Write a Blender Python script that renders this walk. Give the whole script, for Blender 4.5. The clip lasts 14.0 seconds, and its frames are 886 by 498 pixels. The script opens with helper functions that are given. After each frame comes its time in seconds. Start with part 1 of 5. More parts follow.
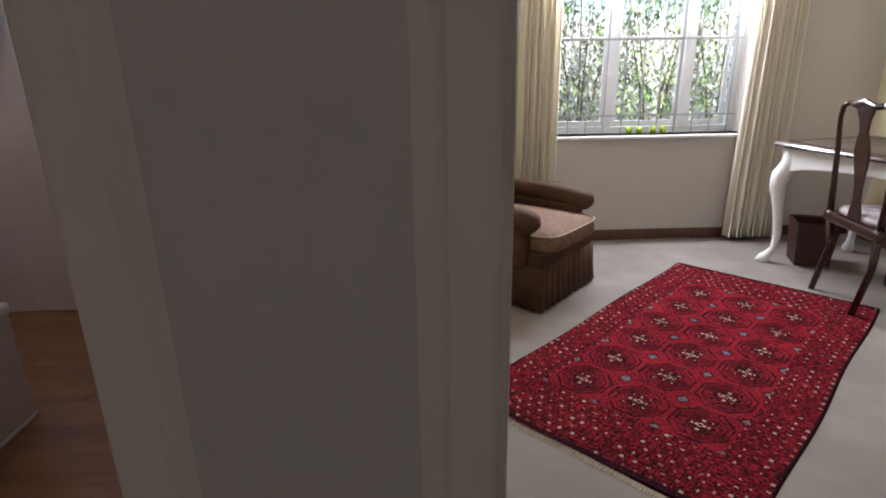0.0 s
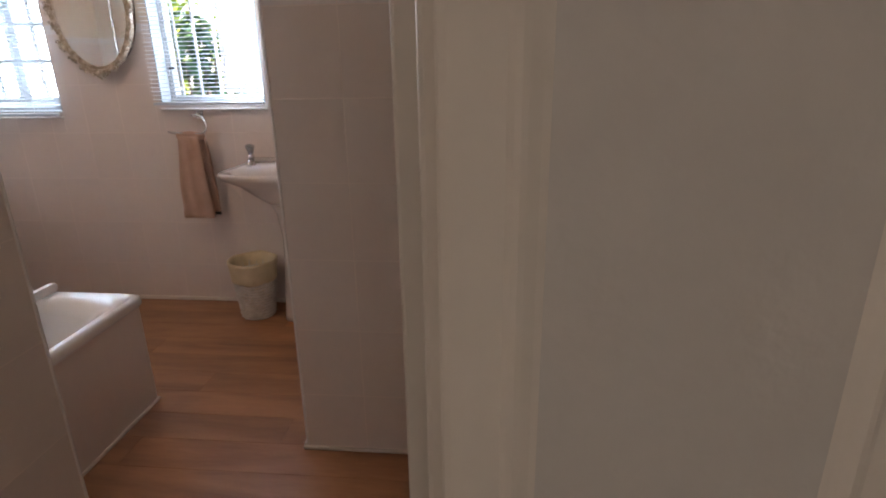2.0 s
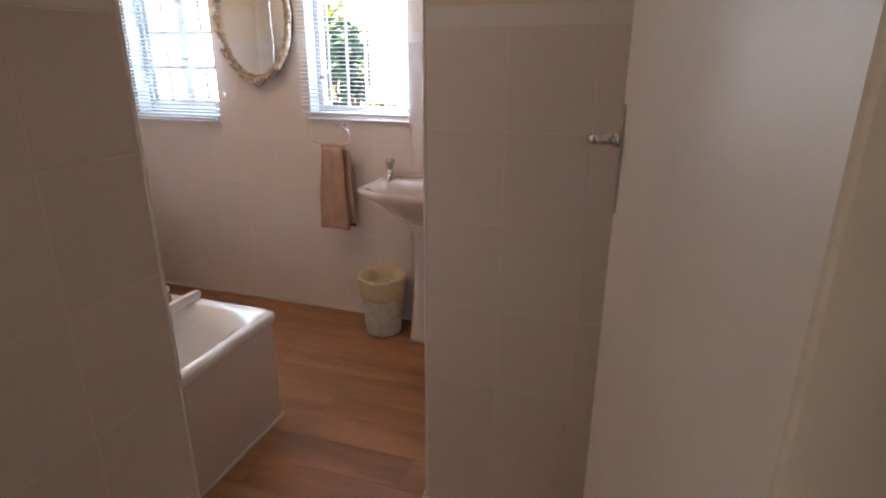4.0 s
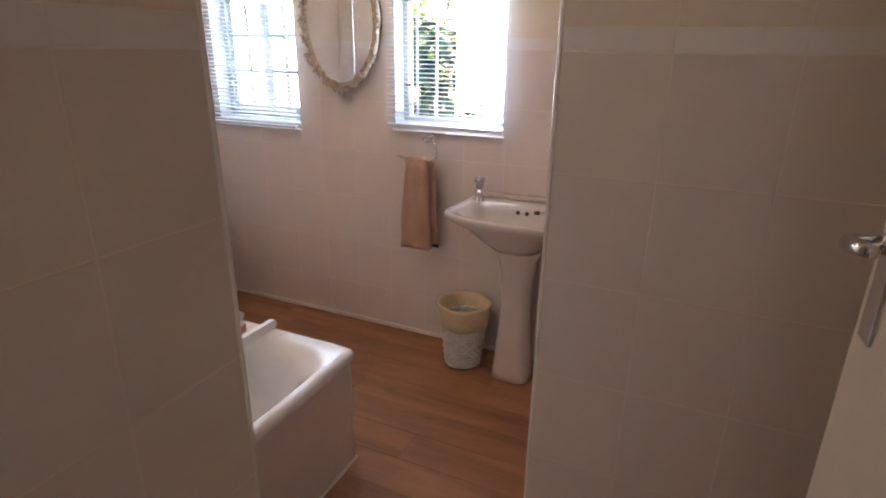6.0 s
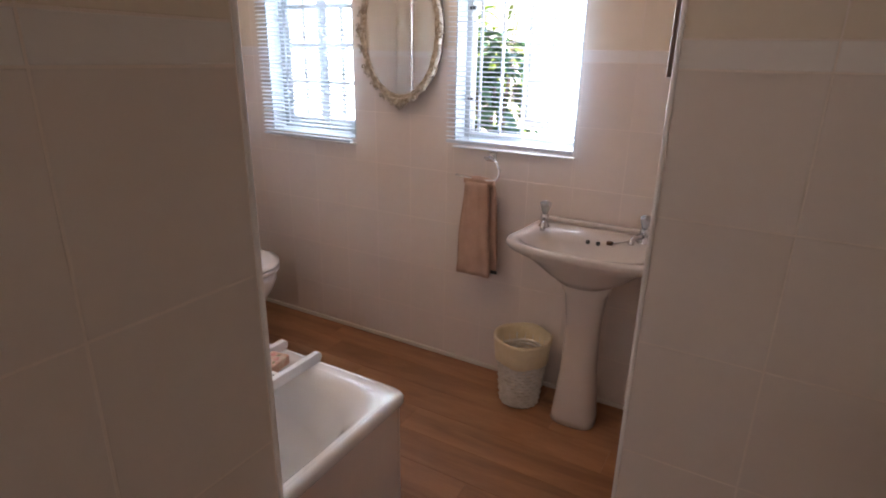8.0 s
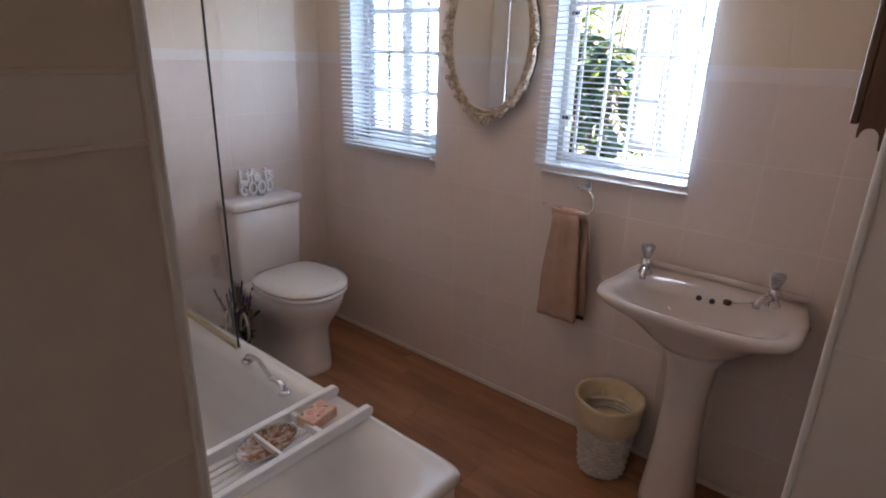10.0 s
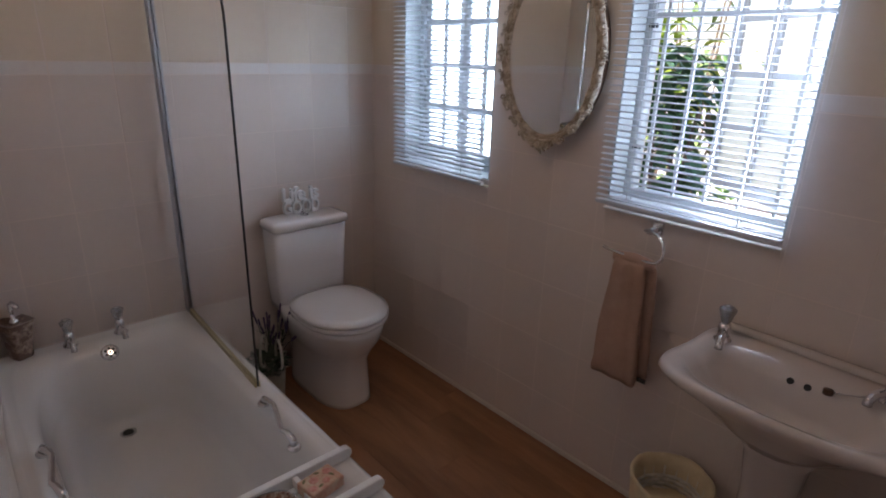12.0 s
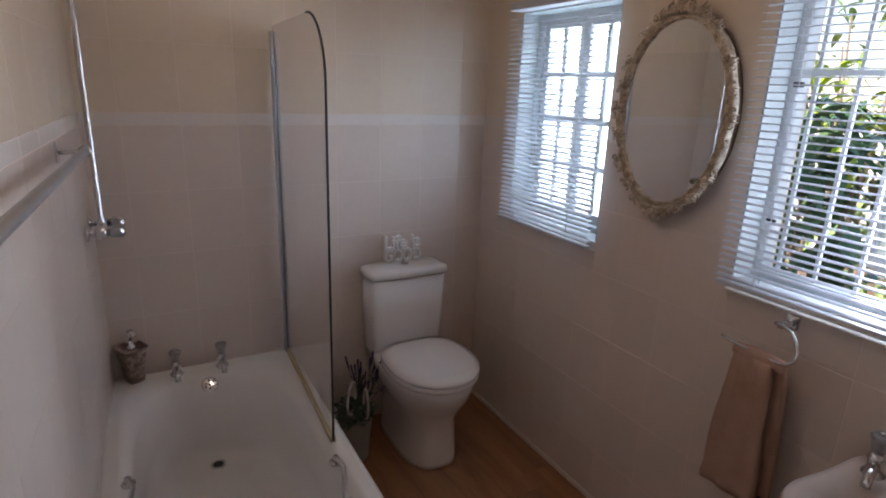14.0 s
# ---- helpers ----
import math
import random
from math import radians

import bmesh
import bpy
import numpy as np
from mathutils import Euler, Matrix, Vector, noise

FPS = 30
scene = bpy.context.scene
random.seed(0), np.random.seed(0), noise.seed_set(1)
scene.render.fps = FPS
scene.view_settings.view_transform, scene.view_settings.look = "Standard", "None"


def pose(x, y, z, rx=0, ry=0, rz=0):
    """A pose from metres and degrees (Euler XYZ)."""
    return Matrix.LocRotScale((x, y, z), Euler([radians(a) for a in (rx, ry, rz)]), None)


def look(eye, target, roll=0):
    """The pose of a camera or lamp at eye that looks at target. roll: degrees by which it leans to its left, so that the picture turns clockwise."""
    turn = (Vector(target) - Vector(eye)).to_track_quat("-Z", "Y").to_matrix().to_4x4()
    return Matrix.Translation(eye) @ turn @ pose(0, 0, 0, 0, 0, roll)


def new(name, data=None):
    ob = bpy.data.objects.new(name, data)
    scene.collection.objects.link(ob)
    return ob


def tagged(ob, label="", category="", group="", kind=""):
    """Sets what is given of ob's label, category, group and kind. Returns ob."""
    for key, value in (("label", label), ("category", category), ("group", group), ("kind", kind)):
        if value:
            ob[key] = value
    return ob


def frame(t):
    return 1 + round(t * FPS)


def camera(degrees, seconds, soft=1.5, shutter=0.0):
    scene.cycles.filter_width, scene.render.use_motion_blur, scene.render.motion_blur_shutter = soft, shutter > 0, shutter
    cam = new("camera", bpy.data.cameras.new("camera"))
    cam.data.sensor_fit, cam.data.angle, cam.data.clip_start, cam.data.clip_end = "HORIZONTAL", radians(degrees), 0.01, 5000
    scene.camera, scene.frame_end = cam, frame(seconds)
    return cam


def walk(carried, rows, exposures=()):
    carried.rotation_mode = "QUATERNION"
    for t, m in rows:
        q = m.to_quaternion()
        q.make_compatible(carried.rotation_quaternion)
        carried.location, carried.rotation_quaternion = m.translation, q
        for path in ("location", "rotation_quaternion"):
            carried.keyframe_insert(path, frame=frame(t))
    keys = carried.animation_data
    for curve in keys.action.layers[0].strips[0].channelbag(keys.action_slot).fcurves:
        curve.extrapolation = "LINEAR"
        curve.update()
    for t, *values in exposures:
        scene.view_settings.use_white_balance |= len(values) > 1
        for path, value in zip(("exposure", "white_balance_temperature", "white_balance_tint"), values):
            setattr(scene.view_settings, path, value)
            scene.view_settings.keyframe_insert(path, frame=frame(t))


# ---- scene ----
cam = camera(76.6, 14.0, soft=1.9)

# seconds, eye, target, lean
PATH = [
    (0, (3.477, -2.843, 1.257), (3.545, -0.948, 0.621), -0.9),
    (0.5, (3.429, -2.844, 1.277), (3.443, -0.95, 0.635), -0.8),
    (1, (3.393, -2.843, 1.287), (3.355, -0.95, 0.643), -0.6),
    (1.5, (3.369, -2.838, 1.306), (3.27, -0.949, 0.659), -0.6),
    (2, (3.343, -2.802, 1.303), (3.157, -0.917, 0.659), -0.9),
    (2.5, (3.31, -2.743, 1.314), (3.011, -0.872, 0.674), -0.9),
    (3, (3.265, -2.691, 1.347), (2.86, -0.843, 0.698), -0.4),
    (3.5, (3.228, -2.64, 1.36), (2.727, -0.815, 0.713), -0.3),
    (4, (3.199, -2.587, 1.372), (2.612, -0.786, 0.728), 0.2),
    (6.5, (2.925, -2.318, 1.455), (2.105, -0.624, 0.778), 0.6),
    (7, (2.884, -2.273, 1.454), (2.025, -0.596, 0.782), 0.6),
    (7.5, (2.862, -2.242, 1.456), (1.971, -0.577, 0.797), 0.8),
    (10, (2.711, -1.921, 1.506), (1.517, -0.459, 0.844), 1.6),
    (10.5, (2.659, -1.838, 1.53), (1.414, -0.429, 0.849), 1.5),
    (11, (2.634, -1.779, 1.535), (1.352, -0.403, 0.853), 1.6),
    (11.5, (2.622, -1.707, 1.55), (1.295, -0.375, 0.867), 1.6),
    (12, (2.622, -1.642, 1.563), (1.231, -0.368, 0.896), 1.8),
    (12.5, (2.618, -1.57, 1.569), (1.146, -0.38, 0.926), 1.9),
    (13, (2.6, -1.516, 1.591), (1.056, -0.412, 0.962), 2.0),
    (13.5, (2.587, -1.491, 1.599), (0.974, -0.47, 1.003), 2.2),
    (14, (2.575, -1.48, 1.621), (0.9, -0.542, 1.062), 2.1),
]
walk(cam, [(t, look(eye, target, lean)) for t, eye, target, lean in PATH],
     [(0.0, 1.2, 6050, 14), (1.0, 1.68, 6350, 14), (3.0, 2.5, 7100, 16), (7.0, 2.42, 7000, 17), (10.5, 1.63, 6550, 17), (12.5, 1.08, 6550, 17), (14.0, 1.18, 6800, 17)])

# ---- light ----
world = bpy.data.worlds.new("sky")
scene.world = world
world.use_nodes = True
wn = world.node_tree.nodes
sky = wn.new("ShaderNodeTexSky")
sky.sky_type = "NISHITA"
sky.sun_disc = False
sky.sun_elevation, sky.sun_rotation = radians(52), radians(205)
world.node_tree.links.new(sky.outputs[0], wn["Background"].inputs[0])
wn["Background"].inputs[1].default_value = 0.15
sun = new("sun", bpy.data.lights.new("sun", "SUN"))
sun.data.energy, sun.data.angle, sun.data.color = 5.0, radians(0.6), (1.0, 0.95, 0.87)
sun.matrix_world = look((0, 0, 10), Vector((0, 0, 10)) + Vector((0.34, 0.72, -1.0)))

for nm, x, z, sx, sz, e in (("daylight_window_1", 0.775, 1.5, 0.5, 0.8, 6.3), ("daylight_window_2", 2.02, 1.52, 0.28, 0.76, 5.2)):
    sk = new(nm, bpy.data.lights.new(nm, "AREA"))
    sk.data.shape, sk.data.size, sk.data.size_y, sk.data.energy, sk.data.color = "RECTANGLE", sx, sz, e, (0.7, 0.84, 1.0)
    sk.matrix_world = look((x, 0.205, z), (x, -1.0, z))
# Warm fill added for the bathroom; its ceiling lamp is assumed, out of view.
lamp = new("bathroom_warm_fill", bpy.data.lights.new("bathroom_warm_fill", "POINT"))
lamp.data.energy, lamp.data.shadow_soft_size, lamp.data.color = 1.85, 0.09, (1.0, 0.76, 0.56)
lamp.location = (1.5, -1.0, 2.1)
# Fill light added behind the camera; no source in the hall is seen.
hall_fill = new("hall_fill", bpy.data.lights.new("hall_fill", "POINT"))
hall_fill.data.energy, hall_fill.data.shadow_soft_size, hall_fill.data.color = 1.4, 0.08, (1.0, 0.84, 0.74)
hall_fill.location = (2.6, -3.5, 2.3)
day = new("bedroom_daylight", bpy.data.lights.new("bedroom_daylight", "AREA"))
day.data.shape, day.data.size, day.data.size_y, day.data.energy, day.data.color = "RECTANGLE", 1.28, 0.3, 45.0, (0.95, 0.98, 1.0)
day.matrix_world = look((5.01, 1.10, 1.86), (5.01, -3.2, 0.4))


# ---- materials ----
def material(name, color, rough=0.5, metal=0.0, spec=0.5):
    m = bpy.data.materials.new(name)
    m.use_nodes = True
    b = m.node_tree.nodes["Principled BSDF"]
    b.inputs["Base Color"].default_value = (*color, 1)
    b.inputs["Roughness"].default_value = rough
    b.inputs["Metallic"].default_value = metal
    b.inputs["Specular IOR Level"].default_value = spec
    return m


def shade(name, color, other, rough=0.5, scale=(8.0, 90.0), mix=0.5, bump=0.0, bump_scale=200.0, metal=0.0, stretch=(1, 1, 1), vary=0.0, coat=0.0, spec=0.5, rough_vary=0.08):
    """Two scales of noise between two colours, with fine relief."""
    m = material(name, color, rough, metal, spec)
    nt = m.node_tree
    N, L = nt.nodes, nt.links
    b = N["Principled BSDF"]
    b.inputs["Coat Weight"].default_value = coat
    co = N.new("ShaderNodeTexCoord")
    mp = N.new("ShaderNodeMapping")
    mp.inputs["Scale"].default_value = stretch
    L.new(co.outputs["Object"], mp.inputs[0])
    big, small = N.new("ShaderNodeTexNoise"), N.new("ShaderNodeTexNoise")
    big.inputs["Scale"].default_value, small.inputs["Scale"].default_value = scale
    big.inputs["Detail"].default_value, small.inputs["Detail"].default_value = 3, 4
    info = N.new("ShaderNodeObjectInfo")
    for n in (big, small):
        L.new(mp.outputs[0], n.inputs["Vector"])
    add = N.new("ShaderNodeMath")
    add.operation = "MULTIPLY_ADD"
    L.new(small.outputs[0], add.inputs[0])
    add.inputs[1].default_value = 0.45
    L.new(big.outputs[0], add.inputs[2])
    ramp = N.new("ShaderNodeMapRange")
    ramp.inputs[1].default_value, ramp.inputs[2].default_value = 0.45, 1.0
    ramp.inputs[4].default_value = mix * 2
    L.new(add.outputs[0], ramp.inputs[0])
    mx = N.new("ShaderNodeMix")
    mx.data_type = "RGBA"
    mx.inputs[6].default_value, mx.inputs[7].default_value = (*color, 1), (*other, 1)
    L.new(ramp.outputs[0], mx.inputs[0])
    out = mx.outputs[2]
    if vary:
        hsv = N.new("ShaderNodeHueSaturation")
        rr = N.new("ShaderNodeMapRange")
        rr.inputs[3].default_value, rr.inputs[4].default_value = 1 - vary, 1 + vary
        L.new(info.outputs["Random"], rr.inputs[0])
        L.new(rr.outputs[0], hsv.inputs["Value"])
        L.new(out, hsv.inputs["Color"])
        out = hsv.outputs[0]
    L.new(out, b.inputs["Base Color"])
    rv = N.new("ShaderNodeMapRange")
    rv.inputs[3].default_value, rv.inputs[4].default_value = max(rough - rough_vary, 0.02), min(rough + rough_vary, 1)
    L.new(big.outputs[0], rv.inputs[0])
    L.new(rv.outputs[0], b.inputs["Roughness"])
    if bump:
        tex = N.new("ShaderNodeTexNoise")
        tex.inputs["Scale"].default_value = bump_scale
        L.new(mp.outputs[0], tex.inputs["Vector"])
        bp = N.new("ShaderNodeBump")
        bp.inputs["Strength"].default_value, bp.inputs["Distance"].default_value = bump, 0.002
        L.new(tex.outputs[0], bp.inputs["Height"])
        L.new(bp.outputs[0], b.inputs["Normal"])
    return m


def faceted(name):
    m = material(name, (0.62, 0.64, 0.68), 0.06, 0.45)
    m.node_tree.nodes["Principled BSDF"].inputs["Transmission Weight"].default_value = 0.7
    return m


def glassy(name, color=(1, 1, 1), rough=0.0):
    m = material(name, color, rough)
    b = m.node_tree.nodes["Principled BSDF"]
    b.inputs["Transmission Weight"].default_value = 1.0
    b.inputs["IOR"].default_value = 1.45
    return m


M_TILE = shade("glazed_tile", (0.72, 0.63, 0.58), (0.66, 0.57, 0.53), 0.3, (2.5, 40), 0.4, 0.12, 25, vary=0.015)
M_TILE_UP = shade("glazed_tile_upper", (0.74, 0.64, 0.53), (0.68, 0.58, 0.48), 0.35, (2.5, 40), 0.4, 0.12, 25, vary=0.015)
M_BORDER = shade("border_tile", (0.8, 0.75, 0.72), (0.74, 0.68, 0.66), 0.2, (3, 60), 0.4, 0.1, 40)
M_GROUT = shade("grout", (0.8, 0.7, 0.64), (0.74, 0.64, 0.58), 0.8, (4, 120), 0.5, 0.3, 300)
M_WALL = shade("wall_paint", (0.56, 0.52, 0.475), (0.5, 0.46, 0.42), 0.65, (1.5, 60), 0.4, 0.25, 120)
M_CREAM = shade("cream_paint", (0.74, 0.65, 0.46), (0.7, 0.61, 0.43), 0.7, (1.5, 60), 0.4, 0.25, 120)
# Greyer cream for the backlit window wall, its shade put into the colour.
M_CREAM_BACKLIT = shade("backlit_cream_paint", (0.5, 0.465, 0.43), (0.46, 0.425, 0.39), 0.7, (1.5, 60), 0.4, 0.25, 120)
M_CEIL = shade("ceiling_paint", (0.8, 0.79, 0.76), (0.74, 0.73, 0.7), 0.8, (1.5, 50), 0.4, 0.2, 150)
M_GLOSS = shade("gloss_trim_paint", (0.68, 0.61, 0.53), (0.62, 0.555, 0.48), 0.5, (2, 30), 0.4, 0.15, 60)
M_WHITE = shade("white_paint", (0.82, 0.82, 0.82), (0.76, 0.76, 0.77), 0.4, (3, 60), 0.4, 0.1, 100)
M_SKIRT = shade("white_skirting", (0.78, 0.72, 0.66), (0.68, 0.62, 0.56), 0.4, (6, 90), 0.5, 0.1, 100)
M_CERAMIC = shade("white_ceramic", (0.83, 0.8, 0.79), (0.8, 0.77, 0.76), 0.08, (2, 10), 0.4, coat=0.4)
# Shadow on the reveals is put into this darker, bluer paint.
M_REVEAL_SHADED = shade("shaded_reveal_paint", (0.5, 0.54, 0.55), (0.45, 0.49, 0.5), 0.5, (3, 60), 0.4, 0.1, 100)
# White paint of the bathroom windows, dimmed in colour for their shaded side.
M_SASH_SHADED = shade("shaded_sash_paint", (0.62, 0.65, 0.67), (0.56, 0.59, 0.61), 0.4, (3, 60), 0.4, 0.1, 100)
M_BASIN = shade("blush_basin_glaze", (0.66, 0.59, 0.55), (0.62, 0.55, 0.51), 0.08, (2, 10), 0.4, coat=0.4)
M_ACRYL = shade("white_bath_enamel", (0.8, 0.78, 0.77), (0.79, 0.77, 0.75), 0.06, (2, 14), 0.4, coat=0.6, rough_vary=0.02)
M_CHROME = shade("chrome", (0.75, 0.75, 0.77), (0.6, 0.6, 0.62), 0.1, (20, 200), 0.4, metal=1.0, rough_vary=0.05)
M_ALU = shade("satin_aluminium", (0.55, 0.56, 0.6), (0.45, 0.46, 0.5), 0.35, (10, 200), 0.4, metal=0.9)
M_BLACK = shade("black_rubber", (0.02, 0.02, 0.02), (0.035, 0.035, 0.035), 0.6, (10, 90))
M_DARKGAP = shade("gap_shade", (0.03, 0.022, 0.018), (0.05, 0.035, 0.03), 0.9, (10, 90))
M_GLASS = glassy("clear_glass")
M_FROST = glassy("frosted_glass", (0.84, 0.94, 0.95), 0.4)
M_CRYSTAL = faceted("crystal_knob")
M_MIRROR = material("mirror_glass", (0.86, 0.87, 0.86), 0.02, 1.0)
M_SLAT = shade("blind_slat", (0.6, 0.63, 0.69), (0.55, 0.58, 0.63), 0.35, (6, 60), 0.4)
M_CORD = shade("blind_cord", (0.7, 0.7, 0.7), (0.6, 0.6, 0.6), 0.8, (20, 200))
M_ORNATE = shade("antique_silver_frame", (0.72, 0.64, 0.53), (0.2, 0.14, 0.09), 0.45, (45, 180), 0.5, 0.5, 300)
M_TOWEL = shade("towel", (0.56, 0.37, 0.29), (0.46, 0.3, 0.23), 0.95, (14, 260), 0.6, 1.0, 700, spec=0.1)
M_WICKER = shade("white_wicker", (0.72, 0.69, 0.64), (0.5, 0.46, 0.4), 0.6, (30, 250), 0.5, 0.4, 400)
M_LINER = shade("cream_liner", (0.72, 0.6, 0.4), (0.62, 0.5, 0.32), 0.7, (20, 120), 0.5, 0.5, 60)
M_SEAL = shade("yellowed_seal", (0.45, 0.38, 0.2), (0.55, 0.48, 0.3), 0.4, (20, 120))
M_BROWN = shade("brown_wood", (0.13, 0.06, 0.03), (0.07, 0.03, 0.015), 0.4, (6, 60), 0.6, 0.3, 90, stretch=(4, 4, 0.6))
M_MAHOG = shade("dark_mahogany", (0.045, 0.015, 0.01), (0.02, 0.008, 0.006), 0.25, (6, 60), 0.6, 0.2, 90, coat=0.3)
M_CARPET = shade("beige_carpet", (0.28, 0.245, 0.22), (0.21, 0.18, 0.16), 0.95, (3, 400), 0.7, 1.0, 500, spec=0.1)
M_CURTAIN = shade("cream_curtain", (0.9, 0.84, 0.72), (0.86, 0.8, 0.68), 0.9, (6, 200), 0.5, 0.4, 500, spec=0.1)
# the curtain lets some daylight through
_t = M_CURTAIN.node_tree
_m, _o = _t.nodes.new("ShaderNodeMixShader"), _t.nodes["Material Output"]
_l = _t.nodes.new("ShaderNodeBsdfTranslucent")
_l.inputs[0].default_value = (0.9, 0.85, 0.74, 1)
_m.inputs[0].default_value = 0.3
_t.links.new(_t.nodes["Principled BSDF"].outputs[0], _m.inputs[1])
_t.links.new(_l.outputs[0], _m.inputs[2])
_t.links.new(_m.outputs[0], _o.inputs["Surface"])
M_UPHOL = shade("brown_brocade", (0.1, 0.05, 0.03), (0.2, 0.12, 0.085), 0.8, (40, 130), 0.7, 0.6, 250, spec=0.2)
M_VELVET = shade("brown_velvet", (0.1, 0.05, 0.03), (0.045, 0.022, 0.012), 0.75, (6, 150), 0.6, 0.4, 300, spec=0.2)
M_BIN = shade("oxblood_leather", (0.05, 0.012, 0.01), (0.03, 0.008, 0.007), 0.5, (10, 100))
M_BRICK = shade("garden_brick", (0.3, 0.12, 0.07), (0.2, 0.08, 0.05), 0.85, (6, 60), 0.6, 0.6, 80, vary=0.2)
M_STONE = shade("plastered_garden_wall", (0.8, 0.78, 0.74), (0.7, 0.68, 0.64), 0.9, (2, 30), 0.5, 0.6, 40)
M_SOIL = shade("garden_soil", (0.16, 0.1, 0.06), (0.09, 0.06, 0.04), 0.95, (2, 30), 0.7, 0.8, 60)
M_LEAF = shade("broad_leaf", (0.1, 0.24, 0.07), (0.3, 0.42, 0.13), 0.35, (3, 20), 0.6, 0.2, 60, vary=0.5)
M_BARK = shade("bark", (0.26, 0.21, 0.15), (0.16, 0.12, 0.08), 0.9, (10, 60), 0.6, 0.8, 50)


def wood_floor():
    m = material("oak_vinyl_plank", (0.3, 0.15, 0.07), 0.42)
    nt = m.node_tree
    N, L = nt.nodes, nt.links
    b = N["Principled BSDF"]
    co, mp, info = N.new("ShaderNodeTexCoord"), N.new("ShaderNodeMapping"), N.new("ShaderNodeObjectInfo")
    off = N.new("ShaderNodeVectorMath")
    off.operation = "MULTIPLY_ADD"
    L.new(info.outputs["Random"], off.inputs[0])
    off.inputs[1].default_value = (31.0, 17.0, 5.0)
    L.new(co.outputs["Object"], off.inputs[2])
    mp.inputs["Scale"].default_value = (0.9, 5.0, 1.0)
    L.new(off.outputs[0], mp.inputs[0])
    big = N.new("ShaderNodeTexNoise")
    big.inputs["Scale"].default_value, big.inputs["Detail"].default_value, big.inputs["Distortion"].default_value = 1.6, 5, 0.8
    fine = N.new("ShaderNodeTexNoise")
    fine.inputs["Scale"].default_value, fine.inputs["Detail"].default_value = 14, 6
    L.new(mp.outputs[0], big.inputs["Vector"])
    L.new(mp.outputs[0], fine.inputs["Vector"])
    ad = N.new("ShaderNodeMath")
    ad.operation = "MULTIPLY_ADD"
    L.new(fine.outputs[0], ad.inputs[0])
    ad.inputs[1].default_value = 0.22
    L.new(big.outputs[0], ad.inputs[2])
    ramp = N.new("ShaderNodeValToRGB")
    e = ramp.color_ramp.elements
    e[0].position, e[0].color = 0.42, (0.26, 0.118, 0.056, 1)
    e[1].position, e[1].color = 0.86, (0.46, 0.23, 0.112, 1)
    mid = e.new(0.62)
    mid.color = (0.36, 0.172, 0.082, 1)
    L.new(ad.outputs[0], ramp.inputs[0])
    hsv = N.new("ShaderNodeHueSaturation")
    rr = N.new("ShaderNodeMapRange")
    rr.inputs[3].default_value, rr.inputs[4].default_value = 0.88, 1.1
    L.new(info.outputs["Random"], rr.inputs[0])
    L.new(rr.outputs[0], hsv.inputs["Value"])
    L.new(ramp.outputs[0], hsv.inputs["Color"])
    L.new(hsv.outputs[0], b.inputs["Base Color"])
    bp = N.new("ShaderNodeBump")
    bp.inputs["Strength"].default_value, bp.inputs["Distance"].default_value = 0.25, 0.001
    L.new(fine.outputs[0], bp.inputs["Height"])
    L.new(bp.outputs[0], b.inputs["Normal"])
    return m


M_FLOOR = wood_floor()
M_MOTTLE = shade("mottled_stone", (0.52, 0.43, 0.36), (0.16, 0.1, 0.08), 0.3, (40, 120), 0.9, 0.3, 100)
M_BRASS = shade("brass", (0.6, 0.42, 0.18), (0.4, 0.27, 0.1), 0.25, (20, 90), 0.5, metal=1.0)
M_ROSEPAPER = shade("rose_paper", (0.72, 0.6, 0.42), (0.62, 0.3, 0.22), 0.5, (30, 110), 0.6, 0.2, 80)
M_ROSE = shade("printed_rose", (0.55, 0.13, 0.1), (0.7, 0.35, 0.28), 0.5, (90, 300), 0.9, 0.1, 80)
M_ROSELEAF = shade("printed_leaf", (0.12, 0.12, 0.04), (0.2, 0.18, 0.07), 0.5, (90, 300), 0.6, 0.1, 80)
M_FLOWERDISH = shade("flower_decorated_glass", (0.62, 0.58, 0.52), (0.2, 0.07, 0.03), 0.15, (60, 140), 0.7)
M_GREYPOT = shade("pale_pot_glaze", (0.36, 0.34, 0.3), (0.28, 0.26, 0.22), 0.35, (10, 90), 0.5, 0.3, 60)
M_DARKJAR = shade("dark_jar", (0.03, 0.03, 0.04), (0.05, 0.05, 0.06), 0.15, (10, 50))
M_DARKLEAF = shade("dark_foliage", (0.03, 0.06, 0.03), (0.08, 0.1, 0.07), 0.5, (30, 90), 0.6)
M_LAVENDER = shade("lavender_purple", (0.12, 0.08, 0.2), (0.06, 0.04, 0.1), 0.8, (40, 90))
M_LEAFB = shade("glossy_dark_leaf", (0.05, 0.13, 0.07), (0.13, 0.22, 0.11), 0.2, (3, 20), 0.6, 0.2, 60)
M_LEAFY = shade("young_yellow_leaf", (0.22, 0.36, 0.02), (0.36, 0.46, 0.05), 0.4, (3, 20), 0.6, 0.2, 60)
M_SEAT = shade("floral_seat_cloth", (0.1, 0.04, 0.05), (0.36, 0.32, 0.32), 0.8, (25, 90), 0.8, 0.4, 300)
M_INSET = shade("dark_leather", (0.07, 0.05, 0.035), (0.05, 0.035, 0.025), 0.5, (6, 120), 0.5, 0.2, 200)
M_PIPE = shade("pale_brocade", (0.4, 0.32, 0.2), (0.25, 0.18, 0.1), 0.8, (60, 200), 0.6)
M_FRINGE = shade("wool_fringe", (0.55, 0.45, 0.33), (0.4, 0.3, 0.22), 0.9, (20, 200), 0.5)
